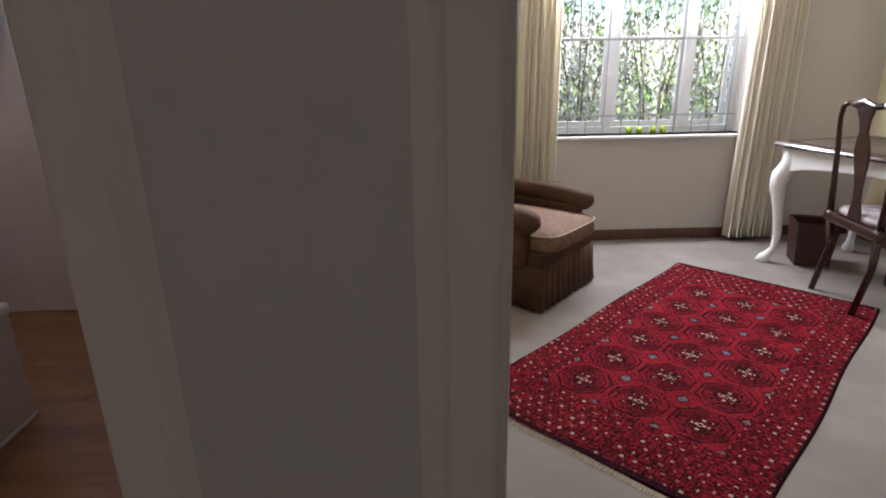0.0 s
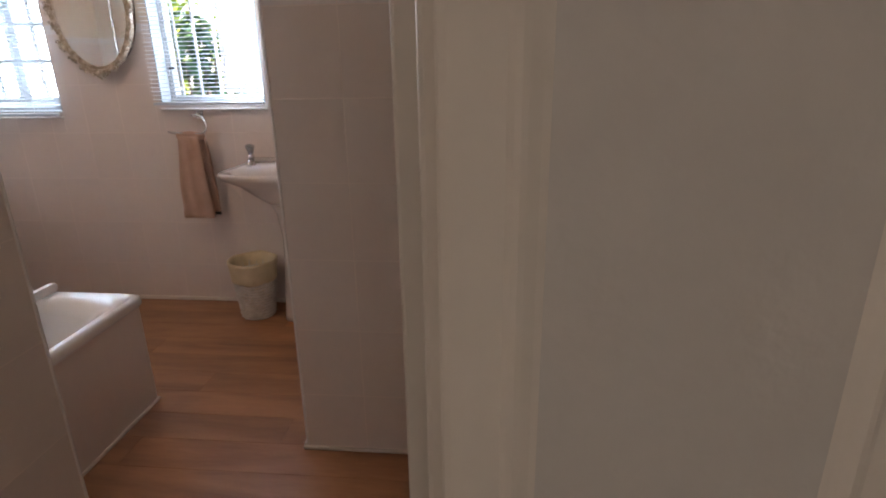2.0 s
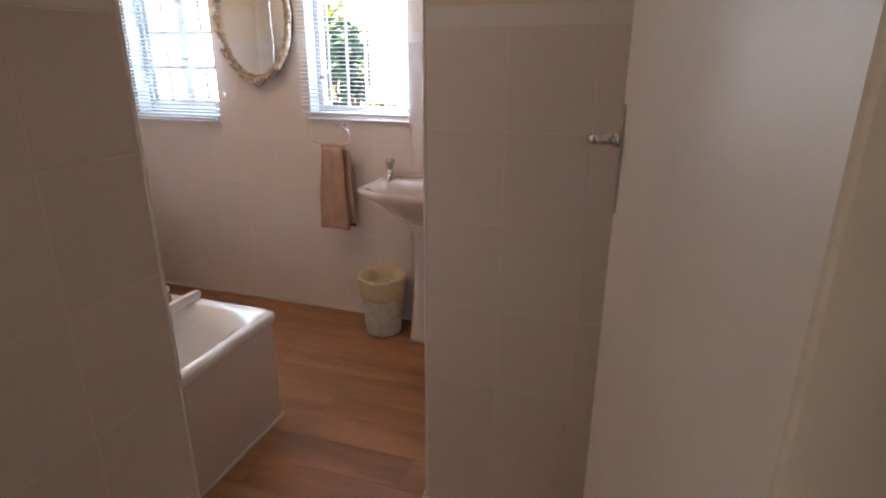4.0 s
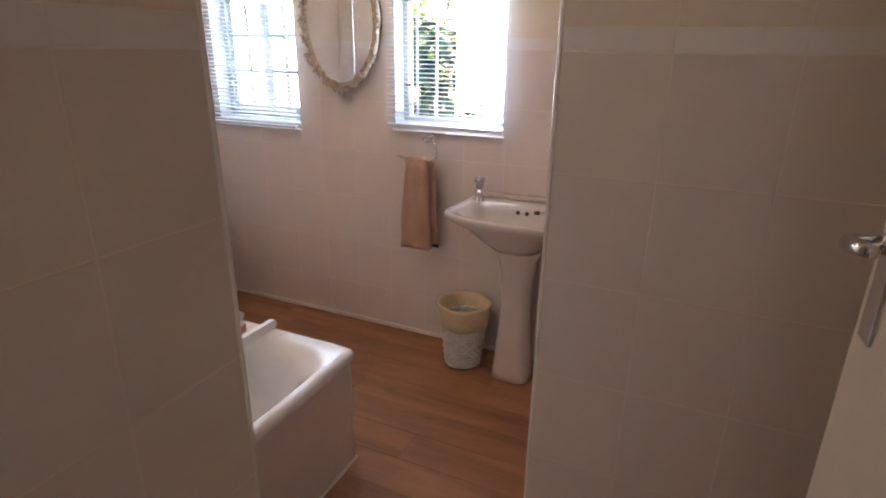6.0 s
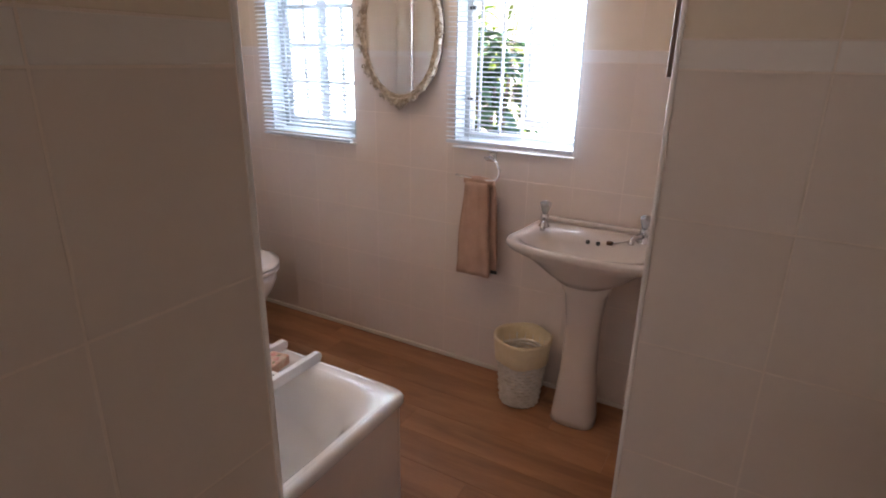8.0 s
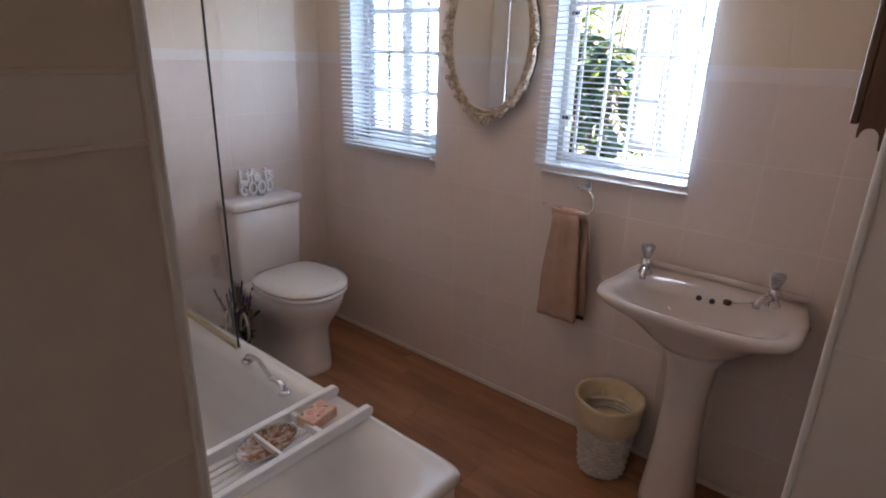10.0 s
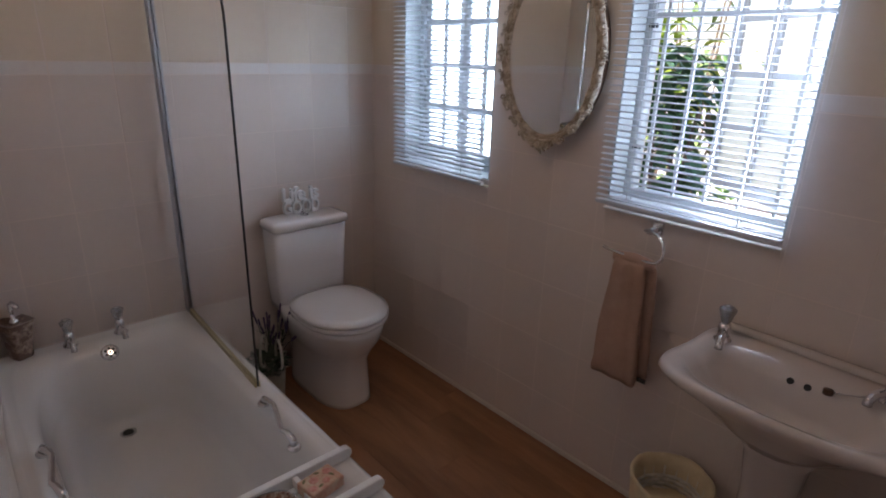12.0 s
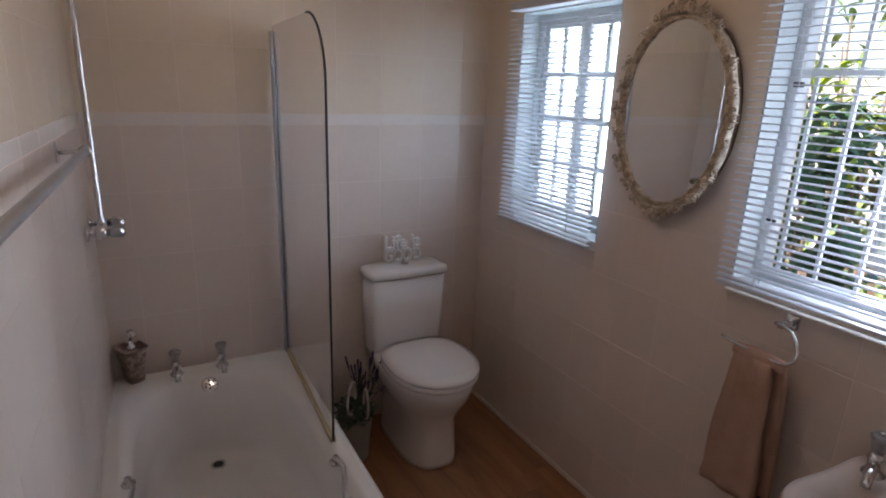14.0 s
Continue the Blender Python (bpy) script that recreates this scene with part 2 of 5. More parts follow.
M_LEAFYG = shade("yellow_green_glass", (0.3, 0.42, 0.04), (0.24, 0.34, 0.03), 0.2, (20, 100))


# ---- mesh helpers ----
def thing(name, at=(0, 0, 0), rz=0.0, label="", category="", group="", kind=""):
    ob = new(name)
    ob.matrix_world = pose(*at, 0, 0, rz)
    ob.empty_display_size = 0.1
    return tagged(ob, label, category, group, kind)


def part(name, bm, mat, parent=None, label="", kind="", smooth=False, bevel=0.0):
    me = bpy.data.meshes.new(name)
    bm.normal_update()
    bm.to_mesh(me)
    bm.free()
    me.materials.append(mat)
    if smooth:
        for p in me.polygons:
            p.use_smooth = True
    ob = new(name, me)
    if parent is not None:
        ob.parent = parent
    if bevel:
        md = ob.modifiers.new("bevel", "BEVEL")
        md.width, md.segments, md.limit_method = bevel, 2, "ANGLE"
    return tagged(ob, label, kind=kind)


def box(bm, x0, x1, y0, y1, z0, z1):
    v = [bm.verts.new((x, y, z)) for x in (x0, x1) for y in (y0, y1) for z in (z0, z1)]
    for f in ((0, 1, 3, 2), (4, 6, 7, 5), (0, 4, 5, 1), (2, 3, 7, 6), (0, 2, 6, 4), (1, 5, 7, 3)):
        bm.faces.new([v[i] for i in f])
    return bm


def boxes(*rows):
    bm = bmesh.new()
    for r in rows:
        box(bm, *r)
    return bm


def loft(bm, rings, close=True, caps=(True, True)):
    """Skin a list of rings of equal length."""
    vs = [[bm.verts.new(p) for p in r] for r in rings]
    n = len(vs[0])
    for a, b in zip(vs, vs[1:]):
        for i in range(n if close else n - 1):
            j = (i + 1) % n
            bm.faces.new((a[i], a[j], b[j], b[i]))
    if close and caps[0]:
        bm.faces.new(list(reversed(vs[0])))
    if close and caps[1]:
        bm.faces.new(vs[-1])
    return bm


def lathe(profile, n=24, center=(0, 0, 0), bm=None):
    bm = bm or bmesh.new()
    cx, cy, cz = center
    loft(bm, [[(cx + r * math.cos(a), cy + r * math.sin(a), cz + z) for a in (2 * math.pi * i / n for i in range(n))] for r, z in profile])
    return bm


def tube(points, radius, n=8, bm=None, closed=False):
    """A round bar along points; radius a number or one per point."""
    bm = bm or bmesh.new()
    pts = [Vector(p) for p in points]
    rad = radius if isinstance(radius, (list, tuple)) else [radius] * len(pts)
    up = Vector((0.13, 0.21, 0.97))
    rings = []
    for i, p in enumerate(pts):
        if closed:
            d = pts[(i + 1) % len(pts)] - pts[i - 1]
        else:
            d = pts[min(i + 1, len(pts) - 1)] - pts[max(i - 1, 0)]
        d.normalize()
        if abs(d.dot(up)) > 0.95:
            up = Vector((0.97, 0.1, 0.2))
        s = d.cross(up).normalized()
        u = s.cross(d)
        up = u
        rings.append([p + (s * math.cos(a) + u * math.sin(a)) * rad[i] for a in (2 * math.pi * k / n for k in range(n))])
    if closed:
        rings.append(rings[0])
        loft(bm, rings, caps=(False, False))
        bmesh.ops.remove_doubles(bm, verts=bm.verts, dist=1e-5)
    else:
        loft(bm, rings)
    return bm


def arc(f, n, a=0.0, b=1.0):
    return [f(a + (b - a) * i / (n - 1)) for i in range(n)]


def superellipse(cx, cy, a, b, z, n=32, e=2.6, front=None):
    out = []
    for i in range(n):
        t = 2 * math.pi * i / n
        c, s = math.cos(t), math.sin(t)
        out.append((cx + a * math.copysign(abs(c) ** (2 / e), c), cy + b * math.copysign(abs(s) ** (2 / e), s), z))
    return out


def leaf(bm, p, d, L, w, rnd):
    d = d.normalized()
    s = d.cross(Vector((rnd.uniform(-0.3, 0.3), rnd.uniform(-0.3, 0.3), 1))).normalized() * w
    u = s.cross(d).normalized() * L * 0.12
    a, b, c, e = p, p + d * L * 0.35 + s + u, p + d * L - u * 1.5 - Vector((0, 0, L * 0.15)), p + d * L * 0.35 - s + u
    m = p + d * L * 0.5
    v = [bm.verts.new(q) for q in (a, b, c, e, m)]
    bm.faces.new((v[0], v[1], v[4]))
    bm.faces.new((v[1], v[2], v[4]))
    bm.faces.new((v[2], v[3], v[4]))
    bm.faces.new((v[3], v[0], v[4]))


# ---- the shell: bathroom, passage, hall, bedroom ----
XW, XE = 0.23, 2.697     # west wall, west face of the boxed-in pier
YS = -1.635               # south wall beside the bath
XP = 2.321                # east end of that wall, where the passage begins
YC = -1.758               # its corner
XB = 3.40                 # east wall of the passage
H = 2.6
YP = -1.188               # south face of the pier
YN = 0.036                # face of the window wall
G = 0.0053                # grout bed
DOOR = 2.05
W1 = (0.49, 1.057, 1.062, 1.93)
W2 = (1.614, 2.17, 1.1, 1.93)
BW = (4.32, 5.70, 0.75, 2.05)
YB = 1.02                 # window wall of the bedroom
YH0, YH1 = -2.608, -2.43  # wall between hall and rooms


def wall_with_holes(x0, x1, y0, y1, z0, z1, holes):
    """A wall along x with openings (xa, xb, za, zb)."""
    bm = bmesh.new()
    xs = x0
    for xa, xb, za, zb in sorted(holes):
        if xa > xs:
            box(bm, xs, xa, y0, y1, z0, z1)
        if za > z0:
            box(bm, xa, xb, y0, y1, z0, za)
        if zb < z1:
            box(bm, xa, xb, y0, y1, zb, z1)
        xs = xb
    if xs < x1:
        box(bm, xs, x1, y0, y1, z0, z1)
    return bm


def structure(name, bm, mat, label="", **k):
    return part(name, bm, mat, None, label, kind="structure", **k)


wall_north = structure("wall_north", wall_with_holes(XW - 0.2, XB + 0.005, YN + 0.006 - G, 0.24, 0, H, [W1, W2]), M_GROUT)
wall_west = structure("wall_west", boxes((XW - 0.2, XW + G, YS, YN, 0, H)), M_GROUT)
def wall_line(x):
    return YS + (x - XW) * (YC - YS) / (XP - XW)


_b = boxes((XP - 0.12, XP + G, YH1, YC + G, 0, H))
loft(_b, [[(XW - 0.2, wall_line(XW - 0.2) + G, z), (XW - 0.2, YS - 0.2, z), (XP - 0.121, YS - 0.2, z), (XP - 0.121, wall_line(XP - 0.121) + G, z)] for z in (0, H)])
bmesh.ops.recalc_face_normals(_b, faces=_b.faces)
wall_south = structure("wall_south", _b, M_GROUT)
wall_pier = structure("wall_pier", boxes((XE - G, XB, YP - G, YN, 0, H)), M_GROUT)
wall_partition = structure("wall_partition", boxes((XB, XB + 0.12, YH1, YB, 0, H)), M_CREAM)
wall_hall = structure("wall_hall", wall_with_holes(1.2, 6.7, YH0, YH1, 0, H, [(2.385, 3.352, 0, DOOR + 0.05), (3.482, 4.42, 0, DOOR + 0.05)]), M_WALL)
wall_hall_back = structure("wall_hall_back", boxes((1.1, 6.8, -4.1, -3.95, 0, H), (1.1, 1.2, -3.95, YH1, 0, H), (6.7, 6.8, -3.95, YH0, 0, H)), M_WALL)
wall_bedroom_north = structure("wall_bedroom_north", wall_with_holes(XB + 0.12, 6.72, YB, YB + 0.25, 0, H, [BW]), M_CREAM_BACKLIT)
wall_bedroom_east = structure("wall_bedroom_east", boxes((6.62, 6.72, YH1, YB, 0, H)), M_CREAM)
ceiling = structure("ceiling", boxes((XW - 0.2, XB + 0.06, -4.1, 0.3, H, H + 0.1), (XB + 0.06, 6.8, -4.1, YB + 0.25, H, H + 0.1)), M_CEIL)
floor_hall = structure("floor_hall", boxes((1.1, 6.8, -4.1, YH0 + 0.08, -0.1, -0.001)), M_CARPET)
floor_bedroom = structure("floor_bedroom", boxes((XB, 6.7, YH0 + 0.08, YB, -0.1, 0.0)), M_CARPET)
floor_bathroom = structure("floor_bathroom", boxes((XW - 0.1, XB, YH0 + 0.08, 0.1, -0.1, -0.003)), M_FLOOR)


# ---- bath ----
def make_bath():
    x0, x1, y0, y1, zr = XW + 0.012, 2.004, -1.665, -0.937, 0.47
    t = thing("bath", ((x0 + x1) / 2, y1, 0), label="glossy white enamelled bath with a rolled rim along the wall", category="bath")
    ox, oy = (x0 + x1) / 2, y1
    cx, cy = 0.0, (y0 + y1) / 2 - oy
    hx, hy = (x1 - x0) / 2, (y1 - y0) / 2
    n = 64
    prof = [(hx - 0.006, hy - 0.006, zr - 0.045, 40), (hx, hy, zr - 0.036, 40), (hx, hy, zr - 0.014, 38), (hx - 0.004, hy - 0.004, zr - 0.004, 34), (hx - 0.014, hy - 0.014, zr, 28), (hx - 0.022, hy - 0.022, zr - 0.001, 24), (hx - 0.028, hy - 0.028, zr - 0.004, 22), (hx - 0.045, hy - 0.045, zr - 0.002, 9),
            (hx - 0.075, hy - 0.07, zr - 0.012, 5), (hx - 0.1, hy - 0.085, zr - 0.05, 4), (hx - 0.14, hy - 0.1, zr - 0.18, 3.6),
            (hx - 0.19, hy - 0.125, zr - 0.31, 3.2), (hx - 0.26, hy - 0.16, zr - 0.36, 3), (hx - 0.5, hy - 0.24, zr - 0.375, 2.5), (0.05, 0.03, zr - 0.378, 2)]
    bm = bmesh.new()
    loft(bm, [superellipse(cx + (0, 0, 0, 0, 0, 0, 0, 0.015, 0.03, 0.03, -0.0, -0.06, -0.12, -0.29, -0.4)[i], cy, a, b, z, n, e) for i, (a, b, z, e) in enumerate(prof)], caps=(False, True))
    part("tub", bm, M_ACRYL, t, smooth=True)
    part("side_panel", boxes((-hx + 0.01, hx - 0.022, hy * 2 - 0.02 - 2 * hy, -0.012, 0, zr - 0.045), (hx - 0.036, hx - 0.022, -2 * hy + 0.005, -0.021, 0, zr - 0.045)), M_TILE, t, "smooth pale bath panel", bevel=0.002)
    part("bead", boxes((hx - 0.022, hx - 0.014, -2 * hy + 0.005, -0.004, 0, 0.012), (-hx + 0.01, hx - 0.014, -0.0115, -0.004, 0, 0.012)), M_SKIRT, t, "white bead along the floor", bevel=0.002)
    dx = 0.44 - ox
    part("drain", lathe([(0.03, 0), (0.03, 0.003), (0.022, 0.004), (0.018, 0.001), (0.001, 0.001)], 20, (dx, cy, zr - 0.371)), M_CHROME, t, "chrome drain ring", smooth=True)
    part("drain_hole", lathe([(0.019, 0), (0.019, 0.0015), (0.001, 0.0015)], 20, (dx, cy, zr - 0.3683)), M_BLACK, t, "dark drain opening")
    ov = part("overflow", lathe([(0.032, 0), (0.031, 0.005), (0.024, 0.007), (0.001, 0.006)], 20), M_CHROME, t, "chrome overflow rose", smooth=True)
    ov.matrix_basis = pose(-hx + 0.127, cy, zr - 0.042, 0, 48, 0)
    bm = bmesh.new()
    for k in range(7):
        a = k * math.tau / 6
        r = 0 if k == 6 else 0.016
        lathe([(0.0045, 0), (0.0045, 0.0012), (0.0005, 0.0012)], 8, (r * math.cos(a), r * math.sin(a), 0.0076), bm)
    oh = part("overflow_holes", bm, M_BLACK, t, "dark holes")
    oh.matrix_basis = ov.matrix_basis.copy()
    return t


def pillar_tap(at, rz, label):
    t = thing("pillar_tap", at, rz, label, "tap")
    part("base", lathe([(0.025, 0), (0.025, 0.006), (0.018, 0.012), (0.015, 0.03), (0.018, 0.045), (0.016, 0.055), (0.008, 0.06)], 18), M_CHROME, t, smooth=True)
    part("spout", tube([(0.0, 0, 0.026), (0.035, 0, 0.034), (0.062, 0, 0.03), (0.074, 0, 0.018), (0.075, 0, 0.008)], [0.012, 0.011, 0.0105, 0.0105, 0.011], 12), M_CHROME, t, smooth=True)
    bm = bmesh.new()
    rings = []
    for r, z in ((0.010, 0.058), (0.013, 0.064), (0.016, 0.078), (0.021, 0.094), (0.021, 0.102), (0.014, 0.108)):
        rings.append([((r * (1 + 0.1 * (k % 2))) * math.cos(k * math.tau / 12), (r * (1 + 0.1 * (k % 2))) * math.sin(k * math.tau / 12), z) for k in range(12)])
    loft(bm, rings)
    part("knob", bm, M_CRYSTAL, t, "clear faceted acrylic knob")
    part("cap", lathe([(0.009, 0.108), (0.009, 0.111), (0.001, 0.112)], 12), M_CHROME, t, smooth=True)
    part("stem", lathe([(0.006, 0.058), (0.006, 0.1), (0.001, 0.1)], 10), M_CHROME, t)
    return t


def grab_handle(at, a, b, rz=0.0):
    t = thing("bath_grip", at, rz, "wavy chrome grip handle on the rim of the bath", "handle")
    L = (Vector(b) - Vector(a)).length
    pts = [(-L / 2, 0, 0.008), (-L / 2 + 0.01, 0, 0.025), (-L / 2 + 0.04, 0.004, 0.034), (-L / 4, 0.012, 0.028), (0, 0.0, 0.03), (L / 4, -0.012, 0.028), (L / 2 - 0.04, -0.006, 0.034), (L / 2 - 0.01, 0, 0.025), (L / 2, 0, 0.008)]
    part("bar", tube(pts, [0.012, 0.011, 0.009, 0.008, 0.008, 0.008, 0.009, 0.011, 0.012], 12), M_CHROME, t, smooth=True)
    for s in (-1, 1):
        part("foot", lathe([(0.02, 0), (0.02, 0.006), (0.014, 0.012), (0.001, 0.012)], 16, (s * L / 2, 0, 0)), M_CHROME, t, smooth=True)
    return t


bath = make_bath()
ZR = 0.47
for y in (-1.412, -1.241):
    tp = pillar_tap((0.305, y, ZR - 0.001), 0, "chrome pillar tap with clear faceted knob on the bath")
    tagged(tp, group="bath taps")
grab_handle((1.23, -1.03, ZR - 0.006), (1.10, -1.05, 0), (1.355, -1.087, 0), -6)
grab_handle((1.06, -1.585, ZR - 0.006), (0.85, -1.6, 0), (1.1, -1.6, 0), 2)


def make_screen():
    x0, x1, z0, z1, y = 0.276, 1.008, ZR + 0.006, 1.815, -0.992
    t = thing("shower_screen", (x0, y + 0.03, 0), -2.3, label="frameless glass shower screen with a rounded corner on the bath", category="shower screen")
    pts = [(0.0, z0), (x1 - x0, z0)]
    r = 0.2
    for k in range(13):
        a = k / 12 * math.pi / 2
        pts.append((x1 - x0 - r + r * math.cos(a), z1 - r + r * math.sin(a)))
    pts.append((0.0, z1))
    bm = bmesh.new()
    loft(bm, [[(x, yy, z) for x, z in pts] for yy in (0.003, -0.003)])
    g = part("pane", bm, M_GLASS, t, "clear glass pane")
    edge = [(x, 0, z) for x, z in pts[1:-1]]
    part("edge_strip", tube(edge, 0.0038, 6), M_BLACK, t, "thin black edge seal", smooth=True)
    part("wall_channel", boxes((-0.022, 0.018, -0.014, -0.005, z0 - 0.004, z1 - 0.02), (-0.022, 0.018, 0.005, 0.014, z0 - 0.004, z1 - 0.02), (-0.022, -0.012, -0.005, 0.005, z0 - 0.004, z1 - 0.02)), M_ALU, t, "satin aluminium wall channel", bevel=0.002)
    part("bottom_seal", boxes((0.02, x1 - x0 - 0.003, -0.009, -0.0035, z0 - 0.008, z0 + 0.012), (0.02, x1 - x0 - 0.003, 0.0035, 0.009, z0 - 0.008, z0 + 0.012)), M_SEAL, t, "yellowed plastic seal")
    return t


make_screen()
ledge = thing("bath_ledge", (XW, -1.65, 0), label="narrow white ledge between the bath and the wall", category="ledge")
bm = bmesh.new()
loft(bm, [[(0.012, -0.004, z), (1.755, -0.004, z), (1.755, YS + (YC - YS) * 1.755 / (XP - XW) + 1.65 + 0.008, z), (0.012, -0.006, z)] for z in (0.0, ZR - 0.006)])
part("ledge_top", bm, M_ACRYL, ledge, bevel=0.003)


# ---- toilet ----
def make_toilet():
    y0 = -0.422
    t = thing("toilet", (XW + 0.01, y0, 0), label="white close-coupled toilet with its lid closed", category="toilet")
    n = 36

    def ring(x0, x1, hw, z, e=2.3):
        out = []
        for k in range(n):
            a = k * math.tau / n
            c, s = math.cos(a), math.sin(a)
            q = e + 1.0 if c < 0 else e
            x = (x0 + x1) / 2 + (x1 - x0) / 2 * math.copysign(abs(c) ** (2 / q), c)
            w = hw * (1.0 if c < 0 else 1 - 0.12 * c * c)
            out.append((x, w * math.copysign(abs(s) ** (2 / q), s), z if z < 0.3 else z + 0.012))
        return out
    bm = bmesh.new()
    loft(bm, [ring(0.03, 0.505, 0.13, 0.0, 3.2), ring(0.03, 0.502, 0.128, 0.02, 3.2), ring(0.03, 0.5, 0.124, 0.12, 3), ring(0.03, 0.502, 0.125, 0.22, 2.8), ring(0.03, 0.535, 0.15, 0.275, 2.6),
              ring(0.03, 0.58, 0.178, 0.325, 2.4), ring(0.03, 0.6, 0.188, 0.375, 2.3), ring(0.03, 0.6, 0.188, 0.405, 2.3), ring(0.05, 0.58, 0.17, 0.41, 2.3)])
    part("bowl", bm, M_CERAMIC, t, smooth=True)
    bm = bmesh.new()
    loft(bm, [ring(0.165, 0.605, 0.192, 0.412, 2.25), ring(0.16, 0.612, 0.197, 0.418, 2.25), ring(0.16, 0.612, 0.197, 0.43, 2.25), ring(0.17, 0.602, 0.188, 0.434, 2.25)])
    part("seat", bm, M_CERAMIC, t, smooth=True)
    bm = bmesh.new()
    loft(bm, [ring(0.168, 0.606, 0.192, 0.4365, 2.25), ring(0.16, 0.614, 0.198, 0.443, 2.25), ring(0.162, 0.612, 0.196, 0.456, 2.25), ring(0.2, 0.57, 0.165, 0.466, 2.25), ring(0.32, 0.44, 0.05, 0.469, 2.2)])
    part("lid", bm, M_CERAMIC, t, "closed white lid", smooth=True)

    def slab(x0, x1, hw, z, r=0.03):
        return superellipse((x0 + x1) / 2, 0, (x1 - x0) / 2, hw, z, n, 7)
    bm = bmesh.new()
    loft(bm, [slab(0.0, 0.135, 0.165, 0.385), slab(0.0, 0.15, 0.172, 0.42), slab(0.0, 0.155, 0.182, 0.6), slab(0.0, 0.16, 0.186, 0.775)])
    part("cistern", bm, M_CERAMIC, t, smooth=True)
    bm = bmesh.new()
    loft(bm, [slab(0.0, 0.162, 0.188, 0.776), slab(0.0, 0.172, 0.198, 0.785), slab(0.0, 0.172, 0.198, 0.802), slab(0.0, 0.165, 0.192, 0.815), slab(0.015, 0.14, 0.165, 0.82)])
    part("cistern_lid", bm, M_CERAMIC, t, "white cistern lid with a rounded edge", smooth=True)
    part("flush_button", lathe([(0.02, 0), (0.02, 0.005), (0.016, 0.007), (0.001, 0.007)], 20, (0.085, 0, 0.82)), M_CHROME, t, smooth=True)
    for s in (-1, 1):
        part("hinge", lathe([(0.012, 0), (0.012, 0.02), (0.009, 0.026), (0.001, 0.026)], 12, (0.165, s * 0.075, 0.425)), M_CERAMIC, t, smooth=True)
    return t


make_toilet()


# ---- wash basin ----
def make_basin():
    cx, cz = 2.325, 0.81
    t = thing("wash_basin", (cx, -0.006, 0), label="white ceramic pedestal wash basin with a plug chain", category="wash basin")
    n = 48

    def ring(hw, yb, yf, z, e=4.0, bow=0.03, slope=0.0):
        out = []
        yb = 0.034 if yb == 0 else yb
        yc, hy = (yb + yf) / 2, (yb - yf) / 2
        for k in range(n):
            a = k * math.tau / n
            c, s = math.cos(a), math.sin(a)
            px = hw * math.copysign(abs(c) ** (2 / e), c)
            py = yc + hy * math.copysign(abs(s) ** (2 / e), s)
            if s < 0:
                py -= bow * (1 - (px / hw) ** 2) * -s
            px *= 1 - 0.1 * (0.5 + s / 2) if s > 0 else 1
            out.append((px, py, z))
        return out
    bm = bmesh.new()
    loft(bm, [ring(0.12, 0, -0.24, 0.645, 3), ring(0.17, 0, -0.27, 0.68, 3), ring(0.235, 0, -0.315, 0.74, 3.4), ring(0.28, 0, -0.348, cz - 0.035, 5.5), ring(0.29, 0, -0.358, cz - 0.012, 6.5), ring(0.285, 0, -0.353, cz, 6.5),
              ring(0.266, -0.01, -0.338, cz - 0.003, 5.5), ring(0.245, -0.1, -0.322, cz - 0.008, 3.6), ring(0.225, -0.108, -0.305, cz - 0.04, 3.2), ring(0.18, -0.12, -0.27, cz - 0.1, 2.8), ring(0.11, -0.14, -0.23, cz - 0.135, 2.4), ring(0.02, -0.175, -0.2, cz - 0.14, 2)])
    part("bowl", bm, M_BASIN, t, smooth=True)
    bm = bmesh.new()
    loft(bm, [superellipse(0, 0.02, 0.262, 0.013, z, 24, 5) for z in (cz - 0.004, cz + 0.012)] + [superellipse(0, 0.02, 0.255, 0.008, cz + 0.017, 24, 5)])
    part("upstand", bm, M_BASIN, t, smooth=True)
    bm = bmesh.new()
    loft(bm, [superellipse(0.0, -0.125, a, b, z, 24, 3) for a, b, z in ((0.095, 0.085, 0), (0.092, 0.083, 0.03), (0.07, 0.068, 0.25), (0.066, 0.065, 0.45), (0.08, 0.08, 0.58), (0.12, 0.115, 0.665))])
    part("pedestal", bm, M_BASIN, t, smooth=True)
    for dx in (-0.022, 0.018):
        hl = part("overflow_hole", lathe([(0.009, 0), (0.009, 0.002), (0.001, 0.002)], 14), M_BLACK, t)
        hl.matrix_basis = pose(dx, -0.1075, cz - 0.028, 72, 0, 0)
    part("drain", lathe([(0.022, 0), (0.02, 0.003), (0.001, 0.001)], 16, (0, -0.187, cz - 0.141)), M_CHROME, t, smooth=True)
    ch = [(0.19, -0.07, cz + 0.012), (0.12, -0.1, cz - 0.004), (0.085, -0.108, cz - 0.012), (0.065, -0.112, cz - 0.014)]
    part("plug_chain", tube(ch, 0.0022, 6), M_CHROME, t, smooth=True)
    part("plug", lathe([(0.012, 0), (0.012, 0.012), (0.008, 0.014), (0.001, 0.014)], 12, (0.062, -0.112, cz - 0.022)), M_BROWN, t, "brown rubber plug", smooth=True)
    return t


make_basin()
tagged(pillar_tap((2.105, -0.07, 0.8), -75, "chrome pillar tap with clear faceted knob on the basin"), group="basin taps")
tagged(pillar_tap((2.5, -0.07, 0.8), -115, "chrome pillar tap beside the plug chain on the basin"), group="basin taps")

